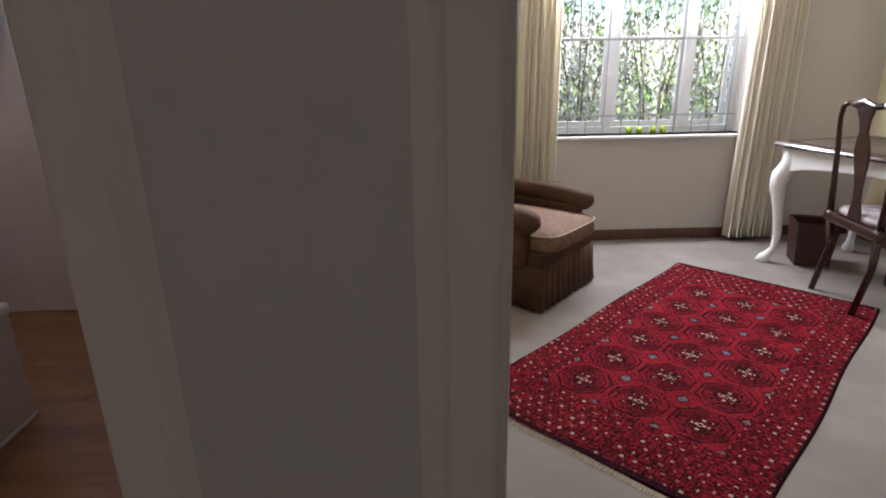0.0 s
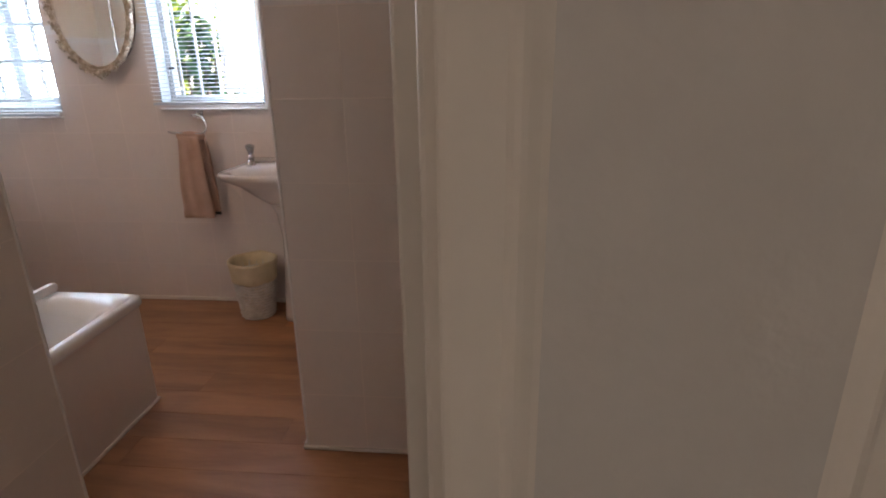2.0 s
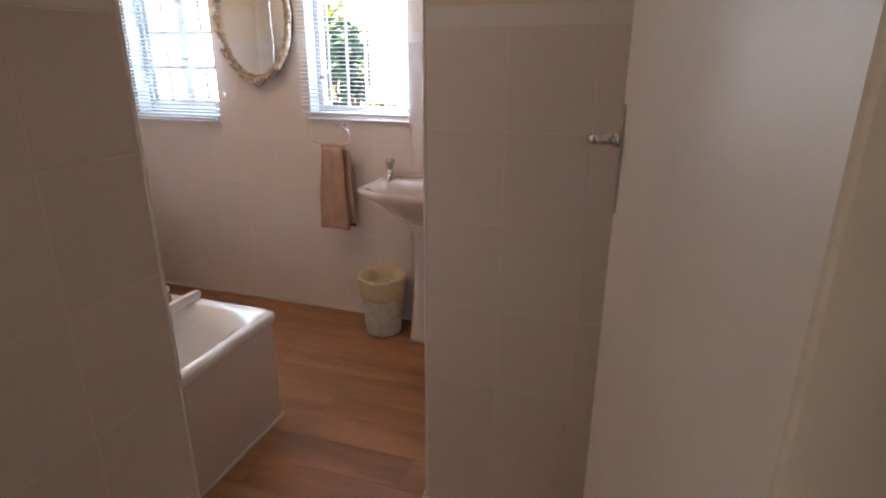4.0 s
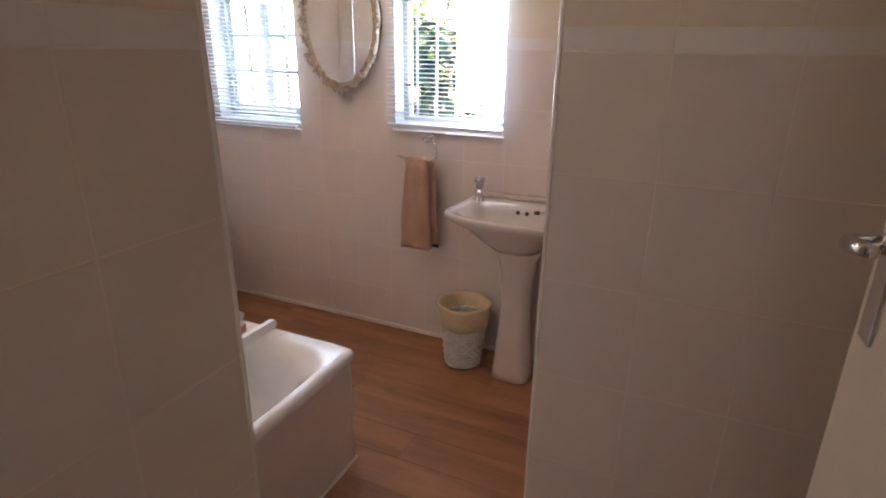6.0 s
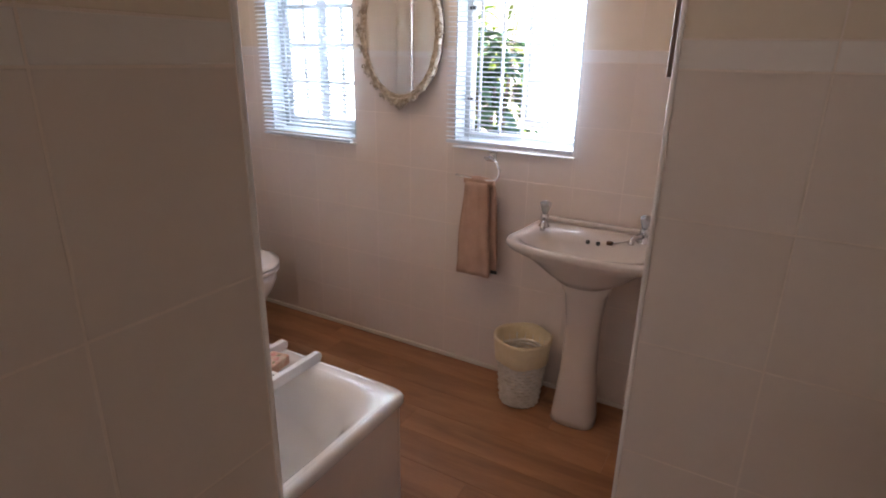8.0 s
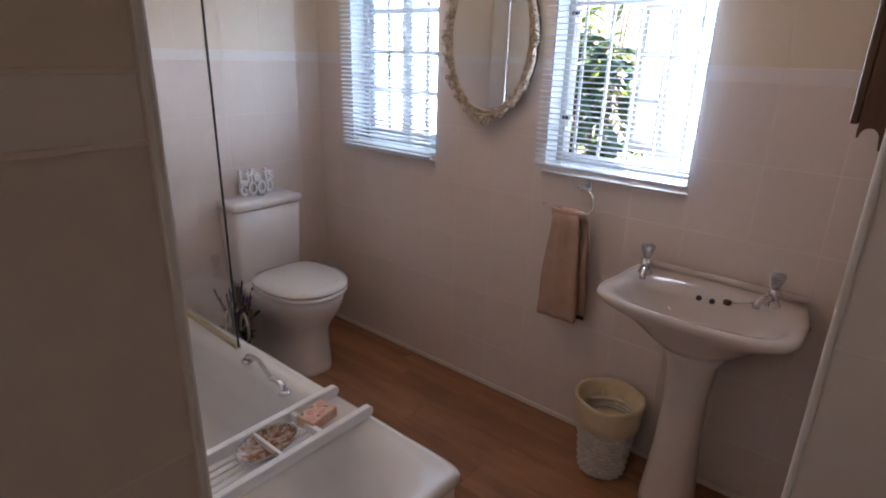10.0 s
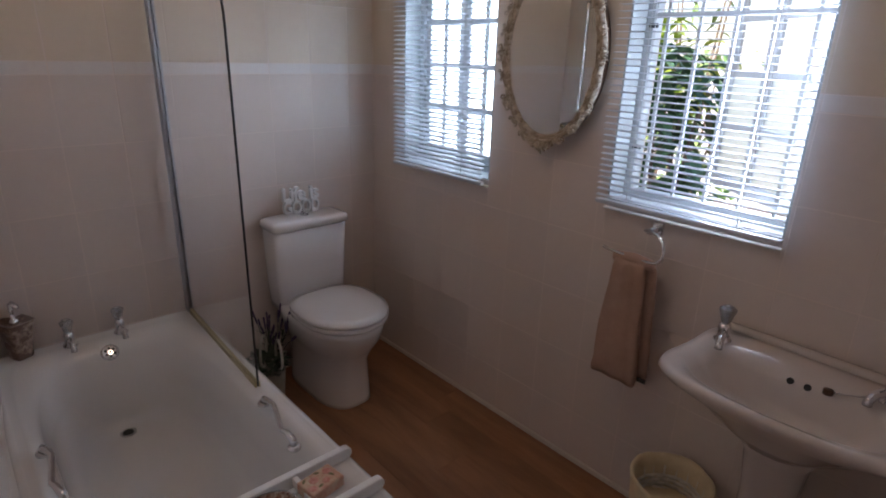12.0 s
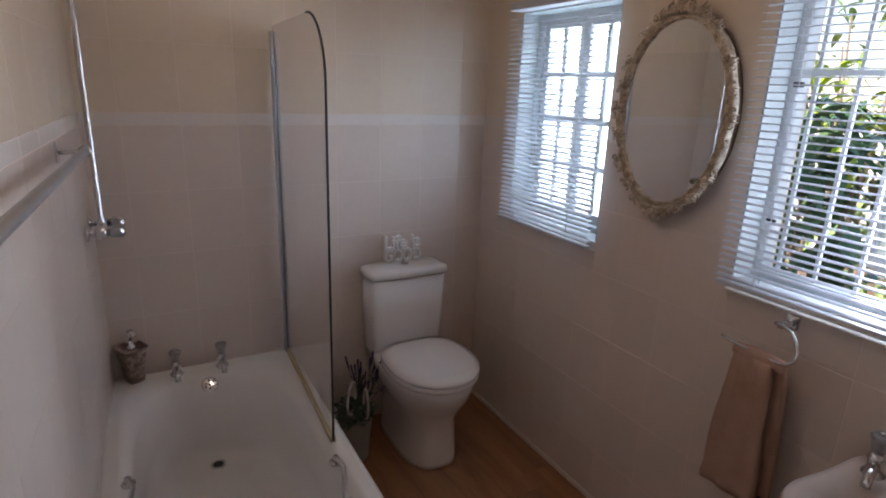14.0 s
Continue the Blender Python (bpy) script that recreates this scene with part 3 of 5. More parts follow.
# ---- the last structure pieces and things of the bathroom ----
def ornate_mirror():
    cx, z, a, b = 1.357, 1.562, 0.19, 0.275
    t = thing("mirror", (cx, -0.004, z), label="oval wall mirror in an ornate antique silver frame", category="mirror")
    bm = bmesh.new()
    loft(bm, [[(a * math.cos(k * math.tau / 64), y, b * math.sin(k * math.tau / 64)) for k in range(64)] for y in (-0.008, -0.012)])
    part("glass", bm, M_MIRROR, t, "mirror glass")
    part("backing", lathe([(1.0, -0.038), (1.0, 0.006), (0.01, 0.006)], 48), M_BROWN, t).matrix_basis = Matrix.LocRotScale((0, -0.001, 0), Euler((radians(90), 0, 0)), (a + 0.012, b + 0.012, 1))
    n = 96
    sec = [(-0.004, 0.014), (-0.003, 0.02), (0.003, 0.023), (0.008, 0.015), (0.014, 0.026), (0.021, 0.022), (0.025, 0.008), (0.024, 0.0), (-0.003, 0.0)]
    bm = bmesh.new()
    rings = []
    for k in range(n + 1):
        th = k * math.tau / n
        w = 1 + 0.1 * math.sin(th * 12)
        rings.append([((a + r * w) * math.cos(th), -y * (1 + 0.12 * math.sin(th * 24)), (b + r * w) * math.sin(th)) for r, y in sec])
    loft(bm, rings, caps=(False, False))
    bmesh.ops.remove_doubles(bm, verts=bm.verts, dist=1e-4)
    part("frame", bm, M_ORNATE, t, smooth=True)
    rnd = random.Random(5)
    spots = [(math.radians(d), s) for d, s in ((270, 1.5), (250, 1.0), (290, 1.0), (232, 0.8), (308, 0.8), (215, 1.05), (325, 1.05), (180, 1.0), (0, 1.0), (150, 0.9), (30, 0.9), (165, 0.7), (15, 0.7), (195, 0.7), (345, 0.7), (125, 0.9), (55, 0.9), (90, 1.6), (108, 1.1), (72, 1.1), (262, 0.9), (278, 0.9))]
    for th, s in spots:
        bm = bmesh.new()
        px, pz = (a + 0.026) * math.cos(th), (b + 0.026) * math.sin(th)
        for j in range(7):
            an = th + (j - 3) * 0.42
            L = 0.03 * s * (1 - 0.12 * abs(j - 3)) * rnd.uniform(0.85, 1.15)
            c0 = Vector((px - 0.012 * math.cos(th), -0.024, pz - 0.012 * math.sin(th)))
            tip = c0 + Vector((math.cos(an) * L, 0.008, math.sin(an) * L))
            mid = (c0 + tip) / 2 + Vector((0, -0.012 * s, 0))
            tube([c0, mid, tip], [0.003 * s, 0.0062 * s, 0.0022 * s], 6, bm)
        for sd in (-1, 1):
            ctr = Vector((px + sd * 0.02 * s * -math.sin(th), -0.026, pz + sd * 0.02 * s * math.cos(th)))
            pts = [ctr + Vector((math.cos(q) * 0.011 * s * (1 - u * 0.6), -0.004 * u, math.sin(q) * 0.011 * s * (1 - u * 0.6))) for u, q in ((i / 9, th + sd * i * 0.62) for i in range(10))]
            tube(pts, 0.0032 * s, 6, bm)
        part("leaf_ornament", bm, M_ORNATE, t, smooth=True)
    return t


ornate_mirror()


def venetian(x0, x1, z0, z1, label, tilt):
    t = thing("venetian_blind", ((x0 + x1) / 2, -0.012, 0), label=label, category="window blind", group="blinds")
    cx = (x0 + x1) / 2
    hw = (x1 - x0) / 2
    hwb = hw + 0.009
    part("head_rail", boxes((-hwb, hwb, -0.014, 0.047, z1 - 0.03, z1)), M_SLAT, t, bevel=0.003)
    part("bottom_rail", boxes((-hwb, hwb, -0.013, 0.013, z0 - 0.014, z0)), M_SLAT, t, bevel=0.004)
    bm = bmesh.new()
    pts = [(-0.0125, -0.0012), (-0.006, 0.0008), (0, 0.0015), (0.006, 0.0008), (0.0125, -0.0012)]
    rings = []
    for x in (-hwb, hwb):
        rings.append([(x, u, v + 0.0006) for u, v in pts] + [(x, u, v) for u, v in reversed(pts)])
    loft(bm, rings)
    first = part("slat", bm, M_SLAT, t)
    n = int((z1 - 0.04 - z0) / 0.0195)
    rnd = random.Random(int(x0 * 100))
    for k in range(n):
        s = first if k == 0 else first.copy()
        if k:
            scene.collection.objects.link(s)
        s.matrix_basis = pose(0, 0, z0 + 0.014 + k * 0.0195, tilt + rnd.uniform(-2, 2), rnd.uniform(-0.12, 0.12), 0)
    for dx in (-hw * 0.62, hw * 0.62) if hw < 0.3 else (-hw * 0.6, 0, hw * 0.6):
        for dy in (-0.0135, 0.0135):
            part("ladder_cord", boxes((dx - 0.0008, dx + 0.0008, dy - 0.0008, dy + 0.0008, z0 - 0.002, z1 - 0.03)), M_CORD, t)
    return t


venetian(W1[0], W1[1], W1[2] + 0.0, W1[3] + 0.03, "white venetian blind lowered over the window beside the toilet", 14)
venetian(W2[0], W2[1], W2[2] + 0.012, W2[3] + 0.03, "white venetian blind lowered over the window above the towel", 2)


def steel_window(name, x0, x1, z0, z1, label):
    t = tagged(thing(name, ((x0 + x1) / 2, 0.15, z0), label=label, category="window"), kind="structure")
    w, h = x1 - x0, z1 - z0
    f = 0.032
    part("window_frame", boxes((-w / 2, -w / 2 + f, -0.025, 0.025, 0, h), (w / 2 - f, w / 2, -0.025, 0.025, 0, h), (-w / 2 + f, w / 2 - f, -0.025, 0.025, 0, f), (-w / 2 + f, w / 2 - f, -0.025, 0.025, h - f, h)), M_SASH_SHADED, t, bevel=0.003)
    part("window_reveal", boxes((-w / 2, -w / 2 + 0.006, -0.113, -0.026, 0.006, h), (w / 2 - 0.006, w / 2, -0.113, -0.026, 0.006, h), (-w / 2, w / 2, -0.113, -0.026, h - 0.006, h + 0.0)), M_REVEAL_SHADED, t, "reveal lining with shadow put into its colour")
    part("window_sill", boxes((-w / 2, w / 2, -0.113, -0.026, 0, 0.006)), M_SASH_SHADED, t, "white inner sill", bevel=0.002)
    part("sill_trim", boxes((-w / 2 - 0.002, w / 2 + 0.004, -0.134, -0.1145, -0.03, -0.021)), M_SKIRT, t, "white trim under the sill", bevel=0.004)

    def sash(w2, h2, cols, rows, frosted):
        g = []
        sb, gb = 0.03, 0.011
        g += [(0, sb, -0.012, 0.012, 0, h2), (w2 - sb, w2, -0.012, 0.012, 0, h2), (sb, w2 - sb, -0.012, 0.012, 0, sb + 0.01), (sb, w2 - sb, -0.012, 0.012, h2 - sb, h2)]
        zs = [sb + 0.01 + (h2 - 2 * sb - 0.01) * k / rows for k in range(rows + 1)]
        xs = [sb + (w2 - 2 * sb) * k / cols for k in range(cols + 1)]
        for zz in zs[1:-1]:
            g.append((sb, w2 - sb, -0.009, 0.009, zz - gb, zz + gb))
        for xx in xs[1:-1]:
            for i in range(rows):
                g.append((xx - gb, xx + gb, -0.009, 0.009, zs[i] + (gb if i else 0), zs[i + 1] - (gb if i < rows - 1 else 0)))
        panes = []
        for i in range(rows):
            for j in range(cols):
                panes.append(((xs[j] + 0.004, xs[j + 1] - 0.004, -0.002, 0.002, zs[i] + 0.004, zs[i + 1] - 0.004), i < frosted))
        return g, panes
    return t, sash, w, h, f


def add_sash(t, sash, w2, h2, cols, rows, frosted, m, label):
    g, panes = sash(w2, h2, cols, rows, frosted)
    s = part("sash", boxes(*g), M_SASH_SHADED, t, label, bevel=0.003)
    s.matrix_basis = m
    for p, fr in panes:
        q = part("pane", boxes(p), M_FROST if fr else M_GLASS, s, "frosted pane" if fr else "clear pane")
        q.visible_shadow = False
    return s


t, sash, w, h, f = steel_window("window_1", *W1, "white-framed bathroom window with small panes, closed")
add_sash(t, sash, w / 2 - f - 0.002, h - 2 * f - 0.004, 2, 4, 4, pose(-w / 2 + f + 0.001, 0, f + 0.002), "fixed white sash")
add_sash(t, sash, w / 2 - f - 0.002, h - 2 * f - 0.004, 2, 4, 4, pose(0.001, 0, f + 0.002), "closed white sash")
t, sash, w, h, f = steel_window("window_2", *W2, "white-framed bathroom window with one casement swung open")
add_sash(t, sash, w - 2 * f - 0.02, h - 2 * f - 0.004, 2, 4, 2, pose(w / 2 - f, 0.035, f + 0.002, 0, 0, 180 - 38) @ pose(0, 0, 0), "white casement swung open")
for k in range(5):
    x = -w / 2 + 0.07 + k * (w - 0.14) / 4
    part("burglar_bar", boxes((x - 0.005, x + 0.005, -0.012, -0.002, f, h - f)), M_SASH_SHADED, t, "white upright bar")
for zz in (0.17, 0.55):
    part("stay_catch", boxes((-w / 2 + f - 0.012, -w / 2 + f + 0.018, -0.034, -0.0255, zz, zz + 0.014)), M_BLACK, t, "small black window catch", bevel=0.002)
part("burglar_bar", boxes((-w / 2 + f, w / 2 - f, -0.022, -0.0125, h * 0.7, h * 0.7 + 0.014)), M_SASH_SHADED, t, "white cross bar")


def towel_and_ring():
    t = thing("towel_ring", (1.815, -0.0, 1.045), label="chrome open towel ring on a wall bracket", category="towel ring")
    part("bracket", boxes((-0.018, 0.018, 0.025, 0.0355, -0.02, 0.02), (-0.009, 0.009, -0.01, 0.025, -0.009, 0.009), (-0.009, 0.009, -0.03, -0.01, -0.009, 0.009)), M_CHROME, t, bevel=0.004)
    ring = [(-0.012, -0.032, 0.004), (0.012, -0.036, 0.006), (0.04, -0.044, 0.0), (0.062, -0.054, -0.018), (0.073, -0.06, -0.042), (0.071, -0.064, -0.066), (0.055, -0.066, -0.081), (0.03, -0.066, -0.085), (-0.04, -0.066, -0.083), (-0.11, -0.066, -0.079), (-0.13, -0.066, -0.074)]
    part("ring", tube(ring, 0.005, 10), M_CHROME, t, smooth=True)
    tw = thing("hand_towel", (1.792, -0.06, -0.006), label="folded dusty pink hand towel hanging from the chrome ring", category="towel")
    rnd = random.Random(3)

    def layer(x0, x1, y, z0, z1, yaw, th=0.012, seed=0):
        bm = bmesh.new()
        rings = []
        nz, nx = 18, 16
        for i in range(nz + 1):
            v = i / nz
            z = z0 + (z1 - z0) * v
            wob = 0.006 * noise.noise(Vector((v * 3, seed, 0)))
            half = th * (1 + 0.25 * math.sin(v * 6 + seed)) * (0.5 if i in (0, nz) else 1)
            if abs(v - 0.13) < 0.045:
                half *= 0.72
            xa = x0 + 0.012 * (1 - v) * -1 + wob + 0.02 * v * v
            xb = x1 + 0.012 * (1 - v) + wob - 0.015 * v * v
            front = [(xa + (xb - xa) * k / nx, y - half - 0.004 * math.sin(k * 0.9 + seed + v * 2), z) for k in range(nx + 1)]
            back = [(xa + (xb - xa) * k / nx, y + half, z) for k in range(nx, -1, -1)]
            rings.append(front + back)
        return loft(bm, rings)
    part("front_fold", layer(-0.072, 0.062, -0.012, 0.53, 0.955, 0, seed=1.0), M_TOWEL, tw, smooth=True)
    part("back_fold", layer(-0.03, 0.085, 0.02, 0.55, 0.945, 0, th=0.009, seed=4.0), M_TOWEL, tw, "shaded rear fold", smooth=True)
    part("top_fold", tube([(-0.066, 0.004, 0.956), (0.0, 0.004, 0.96), (0.07, 0.004, 0.954)], [0.017, 0.021, 0.017], 10), M_TOWEL, tw, smooth=True)
    part("loop_tag", boxes((0.068, 0.1, 0.012, 0.018, 0.542, 0.556)), M_BLACK, tw, "small black tag at the hem")


towel_and_ring()


def waste_basket():
    t = thing("waste_basket", (2.07, -0.13, 0), label="white wicker waste basket lined with a cream plastic bag", category="waste basket")
    n, rows = 36, 15
    for i in range(rows):
        z = 0.012 + i * 0.0165
        r = 0.082 + 0.024 * i / rows
        pts = [((r + 0.0035 * math.cos(math.pi * (k + i))) * math.cos(k * math.tau / n), (r + 0.0035 * math.cos(math.pi * (k + i))) * math.sin(k * math.tau / n), z + 0.002 * math.sin(k * 0.7 + i)) for k in range(n)]
        part("weave", tube(pts, 0.0078, 6, closed=True), M_WICKER, t, smooth=True)
    bm = bmesh.new()
    for k in range(18):
        a = (k * 2 + 0.5) * math.tau / n
        tube([(0.08 * math.cos(a), 0.08 * math.sin(a), 0), (0.109 * math.cos(a), 0.109 * math.sin(a), 0.28)], 0.004, 5, bm)
    part("uprights", bm, M_WICKER, t, smooth=True)
    bm = bmesh.new()
    rings = []
    for r, z in ((0.094, 0.2), (0.102, 0.2), (0.117, 0.215), (0.119, 0.25), (0.122, 0.285), (0.126, 0.308), (0.127, 0.318), (0.12, 0.322), (0.112, 0.313), (0.106, 0.28), (0.096, 0.16), (0.085, 0.06), (0.02, 0.03)):
        rings.append([((r + 0.0028 * noise.noise(Vector((math.cos(k * math.tau / 60) * 9, math.sin(k * math.tau / 60) * 9, z * 14)))) * math.cos(k * math.tau / 60),
                       (r + 0.0028 * noise.noise(Vector((math.cos(k * math.tau / 60) * 9, math.sin(k * math.tau / 60) * 9, z * 14)))) * math.sin(k * math.tau / 60),
                       z + 0.003 * math.sin(k * 0.5)) for k in range(60)])
    loft(bm, rings)
    part("liner", bm, M_LINER, t, "creased cream plastic bag folded over the rim", smooth=True)
    part("base", lathe([(0.08, 0), (0.08, 0.01), (0.001, 0.01)], 24), M_WICKER, t)


waste_basket()


def bath_rack():
    t = thing("bath_rack", (1.57, -1.28, ZR + 0.002), label="white painted wooden rack lying across the bath", category="bath rack")
    for dx in (-0.078, 0.078):
        bm = bmesh.new()
        L = 0.34
        pts = []
        for k in range(9):
            a = -math.pi / 2 + k * math.pi / 8
            pts.append((L - 0.018 + 0.018 * math.cos(a), 0.018 + 0.018 * math.sin(a)))
        for k in range(9):
            a = math.pi / 2 + k * math.pi / 8
            pts.append((-L + 0.018 + 0.018 * math.cos(a), 0.018 + 0.018 * math.sin(a)))
        loft(bm, [[(x, u, v) for u, v in pts] for x in (dx - 0.011, dx + 0.011)])
        part("side_rail", bm, M_WHITE, t, bevel=0.003)
    for y0, y1 in ((-0.2, -0.185), (0.155, 0.17), (0.03, 0.04)):
        part("cross_piece", boxes((-0.067, 0.067, y0, y1, 0.004, 0.03)), M_WHITE, t, bevel=0.002)
    for k in range(5):
        x = -0.05 + k * 0.025
        part("slat", boxes((x - 0.008, x + 0.008, -0.185, 0.155, 0.0, 0.006)), M_WHITE, t, bevel=0.001)


bath_rack()


# ---- small things of the bathroom ----
def wall_y(x):
    return YS + (x - XW) * (YC - YS) / (XP - XW)


def text_mesh(txt):
    cu = bpy.data.curves.new("letters", "FONT")
    cu.body, cu.size, cu.extrude, cu.bevel_depth, cu.offset, cu.space_character = txt, 0.08, 0.009, 0.0006, 0.0014, 0.96
    tmp = bpy.data.objects.new("letters", cu)
    scene.collection.objects.link(tmp)
    bpy.context.view_layer.update()
    me = bpy.data.meshes.new_from_object(tmp.evaluated_get(bpy.context.evaluated_depsgraph_get()))
    bpy.data.objects.remove(tmp)
    xs, ys = [v.co.x for v in me.vertices], [v.co.y for v in me.vertices]
    return me, min(xs), max(xs), min(ys), max(ys)


def life_sign():
    t = thing("letter_sign", (0.285, -0.415, 0.8205), label="white cut-out letter sign standing on the cistern", category="sign")
    for txt, z in (("Life is", 0.063), ("GOOD", 0.0)):
        full, xa, xb, ya, yb = text_mesh(txt)
        sx, sy = 0.185 / (xb - xa), 0.066 / (yb - ya)
        for k, ch in enumerate(txt):
            if ch == " ":
                continue
            me, a0, a1, b0, b1 = text_mesh(ch)
            end = text_mesh(txt[:k + 1])[2]
            me.materials.clear()
            me.materials.append(M_WHITE)
            o = new("letter", me)
            o.parent = t
            o.matrix_basis = pose(0, 0, z, 90, 0, 90) @ Matrix.Diagonal((sx, sy, 1, 1)) @ Matrix.Translation((end - a1 - (xa + xb) / 2, -ya, 0))
    return t


life_sign()


def dispenser():
    t = thing("soap_dispenser", (0.285, -1.56, ZR - 0.002), 25, "mottled stone soap dispenser with a chrome pump on the bath", "soap dispenser")
    t.matrix_basis = t.matrix_basis @ Matrix.Diagonal((1.08, 1.08, 1.22, 1))
    bm = bmesh.new()
    loft(bm, [superellipse(0, 0, a, b, z * 1.1, 24, 5) for a, b, z in ((0.026, 0.026, 0), (0.028, 0.028, 0.004), (0.032, 0.032, 0.04), (0.042, 0.04, 0.085), (0.052, 0.045, 0.108), (0.046, 0.04, 0.106), (0.02, 0.02, 0.098))])
    part("body", bm, M_MOTTLE, t, smooth=True)
    part("collar", lathe([(0.014, 0.096), (0.014, 0.118), (0.01, 0.122), (0.006, 0.124), (0.006, 0.14), (0.001, 0.14)], 16), M_CHROME, t, smooth=True)
    part("pump_head", tube([(0, 0, 0.138), (0, 0, 0.17), (0.012, 0, 0.177), (0.042, 0, 0.17)], [0.006, 0.008, 0.007, 0.005], 10), M_CHROME, t, smooth=True)


dispenser()


def shower():
    x, z = 0.40, 1.115
    yw = wall_y(x)
    t = thing("shower_mixer", (x, yw + 0.007, z), label="exposed chrome shower mixer with crystal knobs and a riser pipe", category="shower")
    for dx in (-0.07, 0.07):
        fl = part("wall_flange", lathe([(0.028, 0), (0.027, 0.006), (0.015, 0.012), (0.012, 0.014), (0.016, 0.06), (0.016, 0.06), (0.001, 0.09)], 18), M_CHROME, t, smooth=True)
        fl.matrix_basis = pose(dx, 0, 0, -90, 0, 0)
        kn = part("knob", lathe([(0.009, 0.066), (0.015, 0.072), (0.017, 0.1), (0.014, 0.108), (0.001, 0.109)], 12), M_CRYSTAL, t, "clear crystal knob")
        kn.matrix_basis = pose(dx, 0, 0, -90, 0, 0) @ Matrix.Diagonal((1.2, 1.2, 1.0, 1))
        cp = part("knob_cap", lathe([(0.011, 0.109), (0.01, 0.113), (0.001, 0.113)], 12), M_BRASS, t, "brass coloured cap", smooth=True)
        cp.matrix_basis = pose(dx, 0, 0, -90, 0, 0) @ Matrix.Diagonal((1.2, 1.2, 1.0, 1))
    part("body", tube([(-0.085, 0.044, 0), (-0.07, 0.044, 0), (0, 0.044, 0.0), (0.07, 0.044, 0), (0.085, 0.044, 0)], [0.016, 0.024, 0.018, 0.024, 0.016], 14), M_CHROME, t, smooth=True)
    part("riser_pipe", tube([(0, 0.044, 0.0), (0, 0.044, 0.02), (0, 0.044, 0.035), (0, 0.044, 0.9), (0, 0.065, 0.97), (0, 0.1, 1.01), (0, 0.24, 1.03), (0, 0.27, 1.01)], [0.016, 0.015, 0.0095, 0.0095, 0.0095, 0.0095, 0.0095, 0.0095], 12), M_CHROME, t, smooth=True)
    part("shower_rose", lathe([(0.012, 0.05), (0.02, 0.03), (0.05, 0.01), (0.052, 0.0), (0.001, 0.0)], 24, (0, 0.275, 0.955)), M_CHROME, t, smooth=True)
    part("pipe_clip", boxes((-0.012, 0.012, 0.002, 0.055, 0.72, 0.74)), M_CHROME, t, bevel=0.002)


shower()


def rail():
    xa, xb, z = 0.72, 2.05, 1.412
    t = thing("wall_rail", ((xa + xb) / 2, wall_y((xa + xb) / 2) + 0.007, z), math.degrees(math.atan2(YC - YS, XP - XW)), "satin metal towel rail fixed along the bathroom wall", "towel rail")
    L = (xb - xa) / 2
    part("bar", tube([(-L, 0.065, 0), (-L * 0.5, 0.065, 0), (L * 0.5, 0.065, 0), (L, 0.065, 0)], 0.0125, 14), M_ALU, t, smooth=True)
    for s in (-1, 1):
        part("end_cap", tube([(s * (L - 0.012), 0.065, 0), (s * (L + 0.006), 0.065, 0), (s * (L + 0.012), 0.065, 0)], [0.016, 0.016, 0.009], 14), M_CHROME, t, smooth=True)
        part("post", tube([(s * (L - 0.03), 0.006, 0), (s * (L - 0.03), 0.065, 0)], 0.006, 10), M_CHROME, t, smooth=True)
        part("wall_plate", boxes((s * (L - 0.03) - 0.009, s * (L - 0.03) + 0.009, 0.0, 0.006, -0.028, 0.028)), M_CHROME, t, bevel=0.002)


rail()


def soap_and_dish():
    t = thing("soap_bar", (1.563, -1.075, ZR + 0.0085), 8, "bar of soap in rose patterned wrapping on the bath rack", "soap")
    part("wrapped_bar", boxes((-0.034, 0.034, -0.05, 0.05, 0.0, 0.034)), M_ROSEPAPER, t, "paper printed with roses", bevel=0.004)
    for x, y, r in ((-0.012, 0.028, 0.012), (0.014, 0.008, 0.01), (-0.008, -0.016, 0.013), (0.015, -0.034, 0.01)):
        part("rose_print", lathe([(r, 0), (r * 0.96, 0.0006), (r * 0.3, 0.0009), (0.001, 0.0009)], 12, (x, y, 0.0342)), M_ROSE, t, "printed rose")
    for x, y, a in ((0.006, 0.03, 20), (0.02, -0.014, 100), (-0.024, 0.004, 60), (-0.022, -0.036, 130)):
        lf = part("leaf_print", lathe([(0.008, 0), (0.0076, 0.0004), (0.001, 0.0005)], 10), M_ROSELEAF, t, "printed leaf")
        lf.matrix_basis = pose(x, y, 0.0342, 0, 0, a) @ Matrix.Diagonal((1, 0.45, 1, 1))
    t = thing("soap_dish", (1.562, -1.24, ZR + 0.009), 4, "oval glass soap dish with brown flower decoration", "soap dish")
    bm = bmesh.new()
    loft(bm, [superellipse(0, 0, a, b, z, 36, 2) for a, b, z in ((0.03, 0.05, 0), (0.045, 0.075, 0.006), (0.055, 0.09, 0.02), (0.057, 0.092, 0.021), (0.05, 0.082, 0.014), (0.035, 0.06, 0.006), (0.02, 0.03, 0.005))])
    part("dish", bm, M_FLOWERDISH, t, smooth=True)
    rim = [(0.057 * math.cos(k * math.tau / 40), 0.092 * math.sin(k * math.tau / 40), 0.021) for k in range(40)]
    part("rim", tube(rim, 0.002, 6, closed=True), M_CRYSTAL, t, smooth=True)


soap_and_dish()


